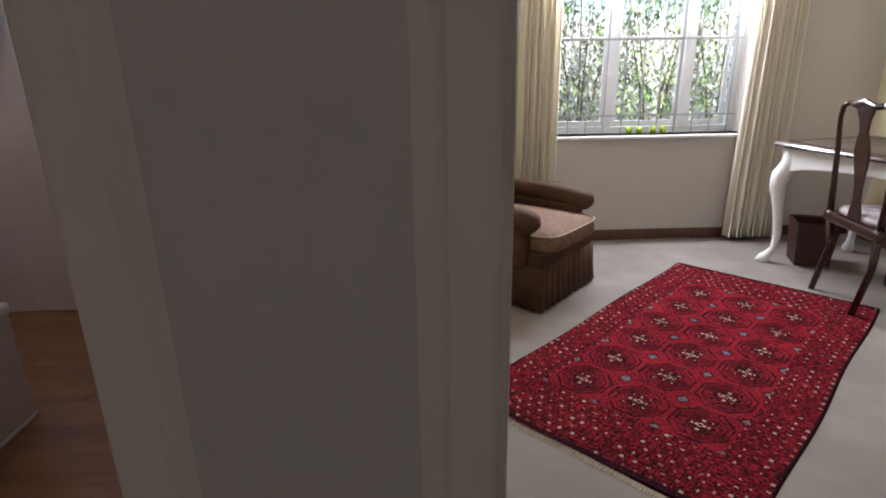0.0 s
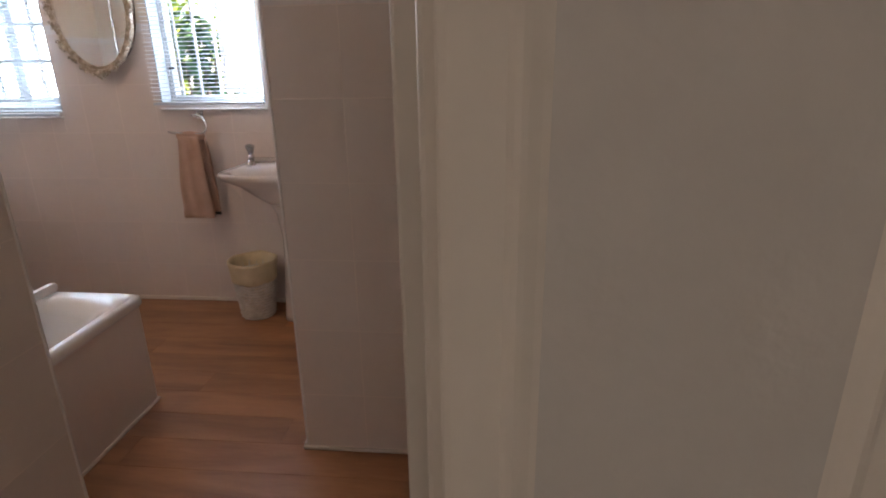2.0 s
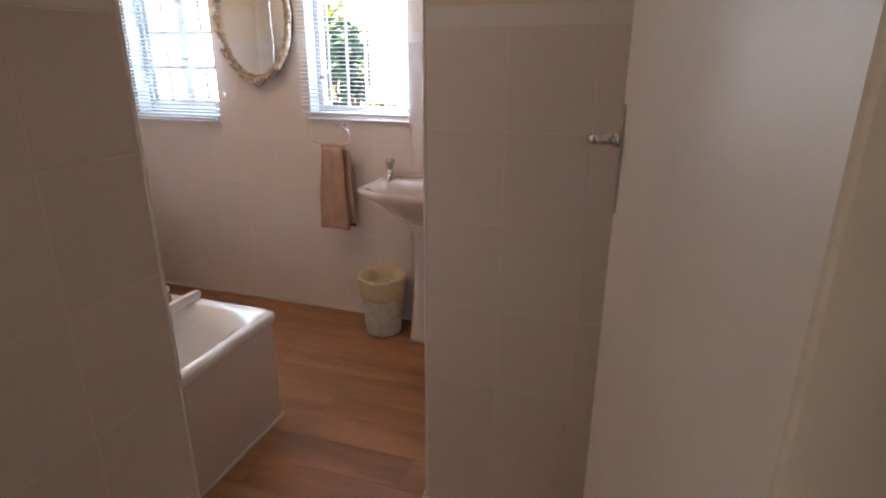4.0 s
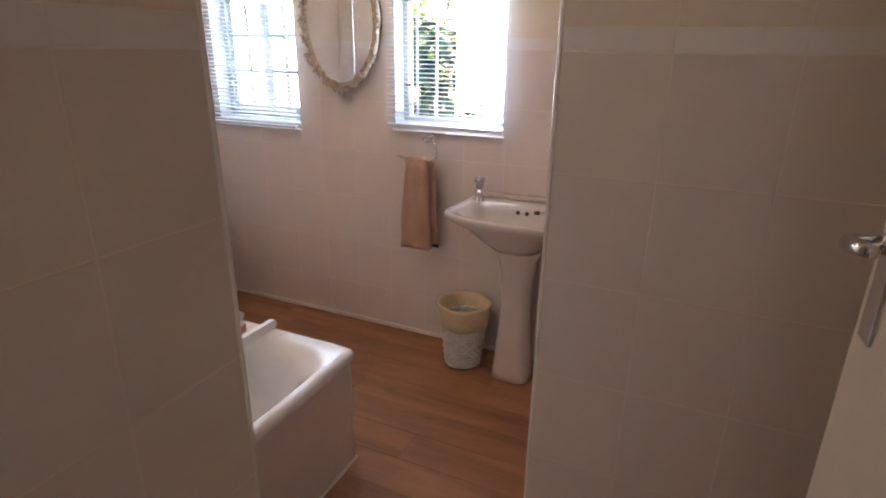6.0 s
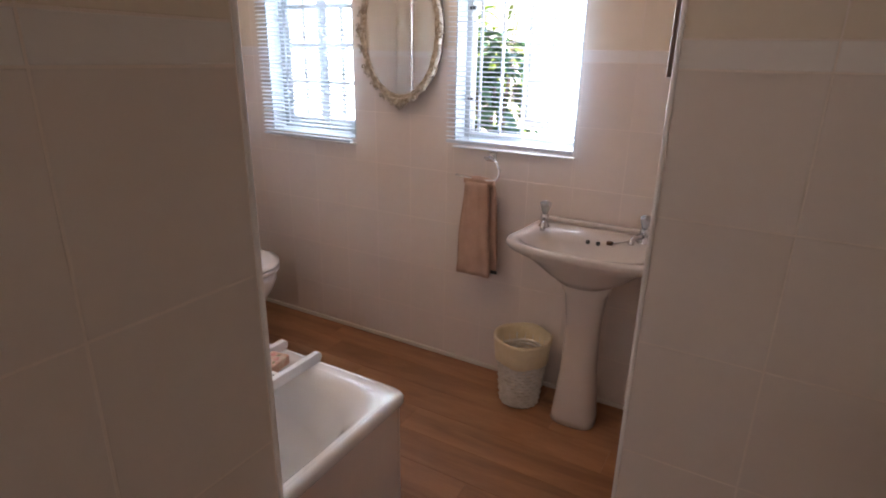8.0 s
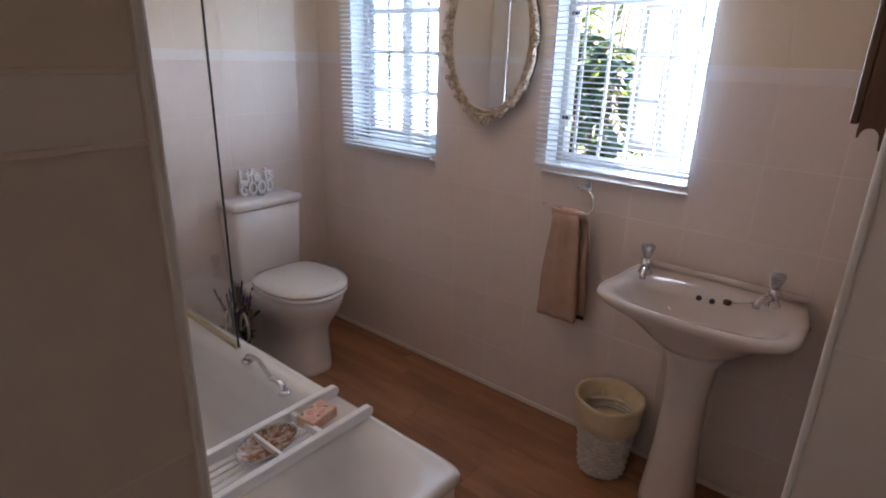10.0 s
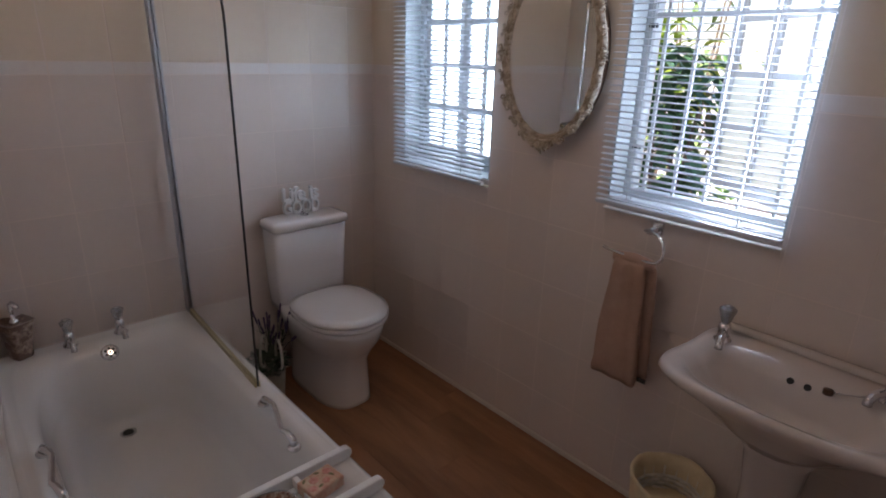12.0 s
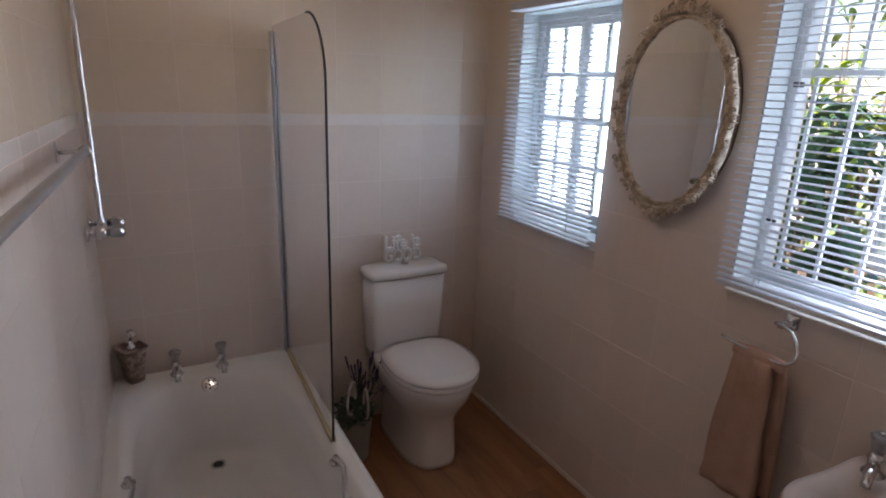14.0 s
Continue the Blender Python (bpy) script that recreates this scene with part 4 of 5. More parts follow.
def flower_pot():
    t = thing("plant_pot", (0.50, -0.735, 0), label="pale ribbed pot holding greenery beside the toilet", category="plant pot")
    part("pot", lathe([(0.055, 0), (0.06, 0.004), (0.068, 0.1), (0.077, 0.2), (0.079, 0.205), (0.073, 0.205), (0.064, 0.1), (0.02, 0.08)], 32), M_GREYPOT, t, smooth=True)
    rnd = random.Random(8)
    bm = bmesh.new()
    for k in range(90):
        a, r = rnd.uniform(0, math.tau), 0.07 * math.sqrt(rnd.random())
        leaf(bm, Vector((r * math.cos(a), r * math.sin(a), 0.195 + rnd.uniform(0, 0.05))), Vector((math.cos(a), math.sin(a), rnd.uniform(0.1, 1.4))), rnd.uniform(0.03, 0.06), rnd.uniform(0.012, 0.022), rnd)
    part("greenery", bm, M_DARKLEAF, t, "dark green leaves")
    for k, (dx, tilt) in enumerate(((-0.02, -8), (0.025, 12))):
        pts = [(0.0 + 0.0, 0.048 * math.sin(q), 0.075 * (1 - math.cos(q))) for q in (math.tau * i / 32 for i in range(32))]
        h = part("hoop", tube(pts, 0.006, 6, closed=True), M_WICKER, t, "pale wicker hoop", smooth=True)
        h.matrix_basis = pose(dx, -0.01 + 0.05 * k, 0.2, tilt, 0, 50 + 30 * k)
    t = thing("lavender_bunch", (0.40, -0.655, 0), label="bunch of purple lavender beside the toilet", category="flowers")
    bm, bs = bmesh.new(), bmesh.new()
    part("jar", lathe([(0.03, 0), (0.034, 0.01), (0.034, 0.16), (0.024, 0.18), (0.024, 0.19), (0.001, 0.19)], 16), M_DARKJAR, t, "dark glass jar", smooth=True)
    for k in range(26):
        a = rnd.uniform(0, math.tau)
        sp = rnd.uniform(0.02, 0.11)
        top = Vector((sp * math.cos(a) + 0.02, sp * math.sin(a) * 0.9 + 0.01, rnd.uniform(0.3, 0.45)))
        base = Vector((0.01 * math.cos(a), 0.01 * math.sin(a), 0.17))
        mid = (base + top) / 2 + Vector((0.01 * math.cos(a), 0.01 * math.sin(a), 0.03))
        tube([base, mid, top], 0.0014, 4, bs)
        for j in range(7):
            p = top - (top - mid) * (j * 0.09)
            tube([p + Vector((0, 0, -0.006)), p, p + Vector((0, 0, 0.008))], [0.003, 0.0055 - 0.0003 * j, 0.002], 5, bm)
        if k % 2:
            for j in range(5):
                leaf(bs, base + (top - base) * rnd.uniform(0.1, 0.7), Vector((math.cos(a + j), math.sin(a + j), 1.2)), 0.05, 0.006, rnd)
    part("stalk_cluster", bs, M_DARKLEAF, t)
    part("flower_spikes", bm, M_LAVENDER, t, "purple lavender heads", kind="stuff")


flower_pot()


def wall_cabinet():
    y0, z0 = -0.925, 1.395
    t = thing("wall_cabinet", (XE - 0.0065, y0, z0), label="shallow brown wooden wall cabinet with a scalloped lower edge", category="wall cabinet")
    d, w, h = 0.042, 0.46, 0.62
    prof = [(0, h), (-d, h), (-d, 0.012)]
    for k in range(9):
        a = math.pi * k / 8
        prof.append((-d + 0.003 + 0.012 * (1 - math.cos(a)), 0.012 + 0.014 * math.sin(a)))
    prof += [(-0.013, -0.004), (-0.003, -0.004), (0, 0.01)]
    for yy in (0.0, w - 0.014):
        bm = bmesh.new()
        loft(bm, [[(x, y, z) for x, z in prof] for y in (yy, yy + 0.014)])
        part("side_panel", bm, M_BROWN, t)
    part("door", boxes((-d - 0.012, -d - 0.0005, 0.002, w - 0.002, 0.03, h - 0.01)), M_BROWN, t, "plain wooden front", bevel=0.003)
    part("shelf", boxes((-d + 0.001, -0.001, 0.0145, w - 0.0145, 0.03, 0.042), (-d + 0.001, -0.001, 0.0145, w - 0.0145, h - 0.012, h)), M_BROWN, t)


wall_cabinet()


def stop_valve():
    t = thing("stop_valve", (2.578, 0.034, 0.735), label="small dark stop valve on the wall beside the basin", category="valve")
    b = part("body", lathe([(0.012, 0), (0.012, 0.03), (0.008, 0.032), (0.008, 0.04), (0.001, 0.04)], 12), M_BLACK, t, smooth=True)
    b.matrix_basis = pose(0, 0, 0, 90, 0, 0)
    part("lever", boxes((-0.03, 0.03, -0.052, -0.04, -0.01, 0.01)), M_BLACK, t, bevel=0.004)


stop_valve()


# Unseen fixtures, added to carry the hall and bathroom fill lights.
def added_lamps():
    for at, lab, dz in (((2.6, -3.5, H), "unseen white enamel ceiling lamp added in the hall", 0.0), ((1.5, -1.0, H), "unseen white enamel ceiling lamp assumed in the bathroom", 0.2)):
        t = thing("added_ceiling_lamp", at, label=lab, category="ceiling lamp")
        part("base", lathe([(0.07, 0), (0.07, -0.02), (0.05, -0.03), (0.012, -0.035), (0.012, -0.2 - dz), (0.001, -0.2 - dz)], 24), M_WHITE, t, smooth=True)
        part("shade", lathe([(r, z - dz) for r, z in ((0.03, -0.06), (0.1, -0.085), (0.125, -0.12), (0.12, -0.12), (0.095, -0.09), (0.03, -0.066))], 24), M_WHITE, t, "open white enamel shade", smooth=True)


added_lamps()


# ---- doors ----
def bathroom_door():
    hx, hy = 3.266, -2.381
    ang = math.degrees(math.atan2(0.797, -0.079))
    t = tagged(thing("door_1", (hx, hy, 0.008), ang, "cream gloss flush door standing open into the bathroom", "door"), kind="structure")
    part("leaf", boxes((0.0, 0.802, -0.044, 0.0, 0, DOOR - 0.02)), M_GLOSS, t, bevel=0.003)
    for s, y in ((1, 0.0), (-1, -0.044)):
        part("handle_plate", boxes((0.742, 0.778, min(y, y + s * 0.005), max(y, y + s * 0.005), 1.12, 1.297)), M_CHROME, t, "chrome back plate", bevel=0.002)
        part("handle_collar", tube([(0.76, y + s * 0.004, 1.24), (0.76, y + s * 0.014, 1.24)], 0.013, 14), M_CHROME, t, "round chrome collar", smooth=True)
        part("door_handle", tube([(0.76, y + s * 0.01, 1.24), (0.76, y + s * 0.036, 1.24), (0.752, y + s * 0.046, 1.24), (0.735, y + s * 0.049, 1.243), (0.715, y + s * 0.048, 1.246), (0.69, y + s * 0.044, 1.25)], [0.009, 0.009, 0.0095, 0.01, 0.009, 0.0075], 12), M_CHROME, t, "chrome lever handle", smooth=True)
    part("latch_plate", boxes((0.8022, 0.8034, -0.033, -0.011, 1.135, 1.285)), M_CHROME, t, "chrome latch plate in the edge")
    for z in (0.25, 1.0, 1.75):
        part("hinge", tube([(-0.003, -0.047, z), (-0.003, -0.047, z + 0.09)], 0.004, 8), M_ALU, t, smooth=True)


bathroom_door()


def door_frame(name, xa, xb, label):
    """Outer faces at xa and xb; a stop stands between the hall side and the rebate of the leaf."""
    t = tagged(thing(name, ((xa + xb) / 2, YH0, 0), label=label, category="door frame"), kind="structure")
    w = (xb - xa) / 2
    for s in (-1, 1):
        def bx(a, b, c, d):
            return (min(s * a, s * b), max(s * a, s * b), c, d, 0, DOOR)
        part("jamb", boxes(bx(w - 0.030, w - 0.001, 0.0, 0.048)), M_GLOSS, t, bevel=0.005)
        part("stop", boxes(bx(w - 0.043, w - 0.001, 0.0484, 0.189)), M_GLOSS, t, "raised door stop", bevel=0.003)
        part("rebate", boxes(bx(w - 0.02, w - 0.001, 0.1895, 0.195)), M_GLOSS, t, bevel=0.002)
        # Dark sheet stands in for the shade inside the hinge gap.
        part("hinge_gap_shade", boxes(bx(w - 0.0235, w - 0.0205, 0.1955, 0.345)), M_DARKGAP, t, "dark sheet standing in for the shade in the hinge gap")
        a = w - 0.030
        prof = [(a, -0.0001), (a + 0.0012, -0.001), (a + 0.004, -0.0016), (a + 0.012, -0.0018), (a + 0.024, -0.0016), (a + 0.0265, -0.0026), (a + 0.029, -0.003), (a + 0.0315, -0.0024), (a + 0.036, -0.0008), (a + 0.039, -0.0001)]
        ab = loft(bmesh.new(), [[(s * x, y, z) for x, y in prof] for z in (0.0, DOOR)])
        bmesh.ops.recalc_face_normals(ab, faces=ab.faces)
        part("architrave", ab, M_GLOSS, t, "softly moulded architrave")
    part("head", boxes((-w, w, 0.0, 0.09, DOOR + 0.001, DOOR + 0.049), (-w + 0.004, w - 0.004, -0.012, -0.0005, DOOR + 0.001, DOOR + 0.045)), M_GLOSS, t, bevel=0.003)


door_frame("door_frame_1", 2.385, 3.352, "cream gloss frame of the bathroom door")
door_frame("door_frame_2", 3.482, 4.42, "cream gloss frame of the bedroom door")


# ---- garden ----
ground = structure("ground", boxes((-60, 70, YB + 0.25, 90, -0.25, -0.12), (-60, -0.5, -60, YB + 0.25, -0.25, -0.12), (-0.5, 3.4, 0.245, YB + 0.25, -0.25, -0.12)), M_SOIL)
garden_wall = structure("garden_wall", boxes((-9, 14, 5.6, 5.8, -0.2, 1.75)), M_STONE)


def leaf_mesh(name, n, seed, spread, size, droop=0.5, low=0.0):
    """A clump of long folded leaves rising from the middle and arching over."""
    rnd = random.Random(seed)
    bm = bmesh.new()
    sx, sy, h = spread
    for k in range(n):
        a = rnd.uniform(0, math.tau)
        rr = math.sqrt(rnd.random())
        p = Vector((sx * rr * math.cos(a), sy * rr * math.sin(a), low + (h - low) * rnd.random() ** 0.8))
        p.x *= 0.6 + 0.4 * noise.noise(p * 2.2 + Vector((seed, 0, 0))) + 0.3
        az, el = rnd.uniform(0, math.tau), rnd.uniform(-0.6, 0.9)
        d = Vector((math.cos(az), math.sin(az), el)).normalized()
        L, w = size * rnd.uniform(0.6, 1.2), size * rnd.uniform(0.12, 0.2)
        s = d.cross(Vector((0, 0, 1))).normalized()
        u = s.cross(d)
        rows = []
        for j in range(5):
            v = j / 4
            c = p + d * L * v - Vector((0, 0, droop * L * v * v))
            ww = w * math.sin(math.pi * min(v * 0.9 + 0.08, 1)) + 0.001
            rows.append([c - s * ww + u * ww * 0.35, c, c + s * ww + u * ww * 0.35])
        vs = [[bm.verts.new(q) for q in r] for r in rows]
        for r0, r1 in zip(vs, vs[1:]):
            for i in range(2):
                bm.faces.new((r0[i], r0[i + 1], r1[i + 1], r1[i]))
    return bm


def shrub(at, seed, n, spread, size, mat, label, droop=0.5, low=0.0):
    t = thing("shrub", at, label=label, category="shrub", group="garden shrubs")
    rnd = random.Random(seed)
    bm = bmesh.new()
    for k in range(4):
        a = k * math.tau / 4 + seed
        r = 0.5 * spread[0]
        pts = [(0.05 * math.cos(a), 0.05 * math.sin(a), -0.08), (r * 0.4 * math.cos(a), r * 0.4 * math.sin(a), spread[2] * 0.4), (r * math.cos(a), r * math.sin(a), spread[2] * rnd.uniform(0.7, 0.95))]
        tube(pts, [0.02, 0.013, 0.006], 6, bm)
    part("branching", bm, M_BARK, t, smooth=True)
    part("leaves", leaf_mesh("leaves", n, seed, spread, size, droop, low), mat, t)


shrub((1.16, 1.3, -0.12), 11, 330, (0.3, 0.25, 1.72), 0.24, M_LEAFB, "tall shrub with dark strap leaves outside the bathroom window")
shrub((0.35, 3.4, -0.12), 15, 500, (0.55, 0.3, 1.75), 0.16, M_LEAF, "dense leafy bush behind the shrubs")
shrub((0.66, 2.1, -0.12), 12, 120, (0.3, 0.25, 1.98), 0.2, M_LEAFY, "tall shrub with yellow green young leaves in the garden", 0.5, 1.25)
shrub((0.6, 2.7, -0.12), 17, 60, (0.5, 0.3, 2.7), 0.13, M_LEAF, "thin twiggy bush with few leaves in the garden", 0.5, 1.8)
shrub((1.45, 1.5, -0.12), 13, 200, (0.3, 0.3, 0.85), 0.24, M_LEAFB, "low shrub with dark leaves under the bathroom window")
for k, (x, y, hh) in enumerate(((4.6, 4.2, 2.6), (5.5, 4.4, 2.8), (6.3, 4.1, 2.5), (3.8, 4.6, 2.5), (7.3, 4.4, 2.6))):
    shrub((x, y, -0.12), 30 + k, 3600, (0.9, 0.45, hh), 0.08, M_LEAF, "leafy garden hedge bush outside the bedroom window")
pier = thing("brick_pillar", (4.35, 2.6, -0.12), label="weathered red brick pillar in the garden", category="pillar")
part("core", boxes((-0.16, 0.16, -0.16, 0.16, 0, 1.2)), M_STONE, pier)
for r in range(14):
    for s in range(3):
        x = -0.17 + s * 0.115 + (0.0 if r % 2 else -0.0)
        part("brick", boxes((x, x + 0.108, -0.175, -0.161, 0.01 + r * 0.085, 0.085 + r * 0.085)), M_BRICK, pier)
        part("brick", boxes((0.161, 0.175, x, x + 0.108, 0.01 + r * 0.085, 0.085 + r * 0.085)), M_BRICK, pier)


# ---- bedroom ----
def bedroom_window():
    x0, x1, z0, z1 = BW
    t = tagged(thing("window_3", ((x0 + x1) / 2, YB, z0), label="wide white bedroom window with three lights and burglar bars", category="window"), kind="structure")
    w, h = (x1 - x0) / 2, z1 - z0
    part("window_frame", boxes((-w, -w + 0.04, 0.14, 0.19, 0, h), (w - 0.04, w, 0.14, 0.19, 0, h), (-w + 0.04, w - 0.04, 0.14, 0.19, 0, 0.045), (-w + 0.04, w - 0.04, 0.14, 0.19, h - 0.045, h)), M_WHITE, t, bevel=0.003)
    xs = [-w + 0.04, 4.80 - (x0 + x1) / 2, 5.325 - (x0 + x1) / 2, w - 0.04]
    for a in xs[1:3]:
        part("mullion", boxes((a - 0.025, a + 0.025, 0.135, 0.195, 0.045, h - 0.045)), M_WHITE, t, bevel=0.003)
    for a, b in zip(xs, xs[1:]):
        a += 0.03
        b -= 0.03
        s = part("sash", boxes((a, a + 0.025, 0.15, 0.18, 0.05, h - 0.05), (b - 0.025, b, 0.15, 0.18, 0.05, h - 0.05), (a + 0.025, b - 0.025, 0.15, 0.18, 0.05, 0.085), (a + 0.025, b - 0.025, 0.15, 0.18, h - 0.085, h - 0.05), (a + 0.025, b - 0.025, 0.155, 0.175, 0.62, 0.645)), M_WHITE, t, bevel=0.002)
        p = part("pane", boxes((a + 0.02, b - 0.02, 0.163, 0.167, 0.08, h - 0.08)), M_GLASS, s, "clear pane")
        p.visible_shadow = False
    n = 11
    for k in range(n):
        x = -w + 0.06 + (2 * w - 0.12) * k / (n - 1)
        part("burglar_bar", boxes((x - 0.004, x + 0.004, 0.1, 0.108, 0, h)), M_ALU, t, "thin upright bar")
    for z in (0.12, 0.62, 1.12):
        part("burglar_bar", boxes((-w, w, 0.0905, 0.0995, z, z + 0.012)), M_ALU, t, "thin cross bar")
    part("window_sill", boxes((-w - 0.02, w + 0.02, -0.035, 0.139, -0.02, 0.0)), M_WHITE, t, bevel=0.005)


bedroom_window()
for k, x in enumerate((4.93, 5.0, 5.1, 5.17)):
    t = thing("candle_glass", (x, YB + 0.06, 0.751), label="small yellow green glass on the bedroom window sill", category="candle glass", group="glasses on the sill")
    part("cup", lathe([(0.018, 0), (0.022, 0.05), (0.02, 0.05), (0.016, 0.008), (0.001, 0.008)], 14), M_LEAFYG, t, smooth=True)


def curtain(xc, half_top, half_bot, y, label, seed, n=9):
    t = thing("curtain", (xc, y, 0), label=label, category="curtain", group="bedroom curtains")
    bm = bmesh.new()
    rings = []
    m = n * 10
    for i in range(15):
        v = i / 14
        z = 0.03 + 2.22 * v
        half = half_bot + (half_top - half_bot) * v
        fr, bk = [], []
        for k in range(m + 1):
            u = k / m
            ph = u * n * math.tau + 0.5 * noise.noise(Vector((u * 4, seed, v)))
            d = (0.038 - 0.012 * v) * math.sin(ph) + 0.012 * math.sin(ph * 0.5 + seed)
            x = -half + 2 * half * u + 0.01 * math.sin(ph * 2)
            fr.append((x, d, z))
            bk.append((x, d + 0.003, z))
        rings.append(fr + bk[::-1])
    loft(bm, rings)
    part("fabric", bm, M_CURTAIN, t, smooth=True)
    return t


curtain(4.25, 0.13, 0.14, YB - 0.09, "pleated cream curtain hanging beside the armchair", 2.0, 7)
curtain(5.80, 0.14, 0.17, YB - 0.09, "pleated cream curtain hanging behind the desk", 5.0, 8)
rod = thing("curtain_rod", (5.02, YB - 0.09, 2.28), label="brown wooden curtain rod above the bedroom window", category="curtain rod")
part("pole", tube([(-1.15, 0, 0), (1.15, 0, 0)], 0.014, 12), M_BROWN, rod, smooth=True)
for s in (-1, 1):
    part("finial", lathe([(0.012, -0.03), (0.028, 0), (0.012, 0.03), (0.001, 0.035)], 14, (s * 1.16, 0, 0)), M_BROWN, rod, smooth=True)
    part("bracket", boxes((s * 1.0 - 0.01, s * 1.0 + 0.01, 0.0, 0.088, -0.01, 0.01)), M_BROWN, rod)
structure("baseboard_bedroom", boxes((XB + 0.121, 6.6, YB - 0.016, YB - 0.001, 0.001, 0.075), (6.603, 6.619, YH1, YB - 0.017, 0.001, 0.075), (XB + 0.121, XB + 0.136, YH1 + 0.1, YB - 0.017, 0.001, 0.075)), M_BROWN, bevel=0.004)


def rug():
    W_, L_ = 1.06, 2.05
    t = thing("rug", (5.105, 0.49, 0.001), math.degrees(math.atan2(0.688, 0.725)) + 180, "red hand-knotted rug with dark octagon medallions and cream dots", "rug")
    c = 0.0065
    nu, nv = int(L_ / c), int(W_ / c)
    rnd = random.Random(4)
    verts, faces, mats = [], [], []
    for i in range(nu + 1):
        for j in range(nv + 1):
            x, y = i * c, j * c
            x += 0.012 * math.sin(y * 5) * (x / L_)
            e = min(i, nu - i, j, nv - j)
            verts.append((x, y + 0.006 * math.sin(x * 6), (0.008 if e > 0 else 0.0) + 0.0015 * noise.noise(Vector((x * 30, y * 30, 0)))))

    RED, DARK, CREAM, BRIGHT, BLUE, BROWN = range(6)

    def pattern(x, y):
        yc = y - W_ / 2
        xe = min(x, L_ - x)
        ye = W_ / 2 - abs(yc)
        edge = min(xe - 0.02, ye)
        hw = 0.345
        x0, x1 = 0.3, L_ - 0.3
        if abs(yc) < hw and x0 < x < x1:
            px, py = (x1 - x0) / 6, 2 * hw / 3
            gx = (x - x0) % px - px / 2
            gy = (yc + hw) % py - py / 2
            ax, ay = abs(gx) / px, abs(gy) / py
            o = max(ax, ay, (ax + ay) * 0.72)
            if 0.425 < o < 0.455:
                return DARK
            if o >= 0.455:
                dd = abs(abs(gx) - px / 2) / px + abs(abs(gy) - py / 2) / py
                if dd < 0.09:
                    return BLUE
                if dd < 0.13:
                    return DARK
                return BRIGHT
            if 0.34 < o < 0.36:
                return DARK
            if 0.2 < o < 0.32 and (int(ax * 34) + int(ay * 30)) % 3 == 0:
                return DARK
            if o < 0.19:
                if 0.165 < o:
                    return DARK
                if (ax < 0.03 and 0.05 < ay < 0.15 or ay < 0.025 and 0.1 < ax) and (int(gx / c) + int(gy / c)) % 3:
                    return CREAM
                if o < 0.06:
                    return CREAM if (int(gx / c) + int(gy / c)) % 2 else DARK
                return DARK if (int(ax * 50) % 2) else RED
            if abs(ax - ay) < 0.014 and 0.14 < o < 0.24:
                return CREAM
            if abs(ax - ay) < 0.04 and 0.24 < o < 0.3:
                return DARK
            return RED if (gx > 0) == (gy > 0) else BRIGHT
        b = min(edge, 0.3)
        if edge < 0.012:
            return DARK
        if abs(yc) > hw:
            u, v = x, ye
        else:
            u, v = yc, xe - 0.02
        for lo in (0.03, 0.07, 0.11, 0.15):
            if lo <= v < lo + 0.003:
                return DARK
        pu, pv = 0.046, 0.04
        iu, iv = int((u + 5) / pu), int(v / pv)
        fu, fv = ((u + 5 + (iv % 2) * pu / 2) % pu) / pu - 0.5, (v % pv) / pv - 0.5
        q = (iu * 7919 + iv * 104729) % 97
        if abs(fu) < 0.09 + 0.06 * (q % 2) and abs(fv) < 0.1 + 0.05 * (q % 3 > 0):
            return (CREAM, BROWN, CREAM, DARK, BROWN, CREAM, BRIGHT)[q % 7]
        if abs(fu) > 0.42 or 0.27 < abs(fu) + abs(fv) * 0.6 < 0.33:
            return DARK if (int(u / c) + int(v / c)) % 3 else RED
        if abs(fu) + abs(fv) < 0.4 and abs(fu) + abs(fv) > 0.3:
            return DARK
        return RED if (iu + iv) % 2 else BRIGHT
    for i in range(nu):
        for j in range(nv):
            a = i * (nv + 1) + j
            faces.append((a, a + nv + 1, a + nv + 2, a + 1))
            k = pattern((i + 0.5) * c, (j + 0.5) * c)
            r = rnd.random()
            if r < 0.07:
                k = DARK if k in (RED, BRIGHT) else RED
            elif r < 0.15 and k in (RED, BRIGHT):
                k = RED + BRIGHT - k
            mats.append(k)
    me = bpy.data.meshes.new("pile")
    me.from_pydata(verts, [], faces)
    for col in ((0.125, 0.008, 0.013), (0.025, 0.007, 0.011), (0.46, 0.3, 0.25), (0.23, 0.014, 0.023), (0.16, 0.14, 0.16), (0.27, 0.1, 0.07)):
        me.materials.append(shade("rug_wool", col, tuple(q * 0.6 for q in col), 0.85, (6, 400), 0.5, 1.0, 900, spec=0.02))
    me.polygons.foreach_set("material_index", mats)
    me.update()
    ob = new("pile", me)
    ob.parent = t
    bm = bmesh.new()
    for k in range(150):
        y = (k + 0.5) * W_ / 150
        for x0, s in ((L_ + 0.004, 1), (-0.004, -1)):
            e = Vector((x0 + s * rnd.uniform(0.012, 0.024) + 0.008 * math.sin(y * 5) * (s > 0), y + rnd.uniform(-0.004, 0.004), 0.001))
            tube([(x0 - s * 0.006, y, 0.006), e], [0.0022, 0.0014], 4, bm)
    part("fringe", bm, M_FRINGE, t, "short cream wool fringe", kind="stuff")



rug()


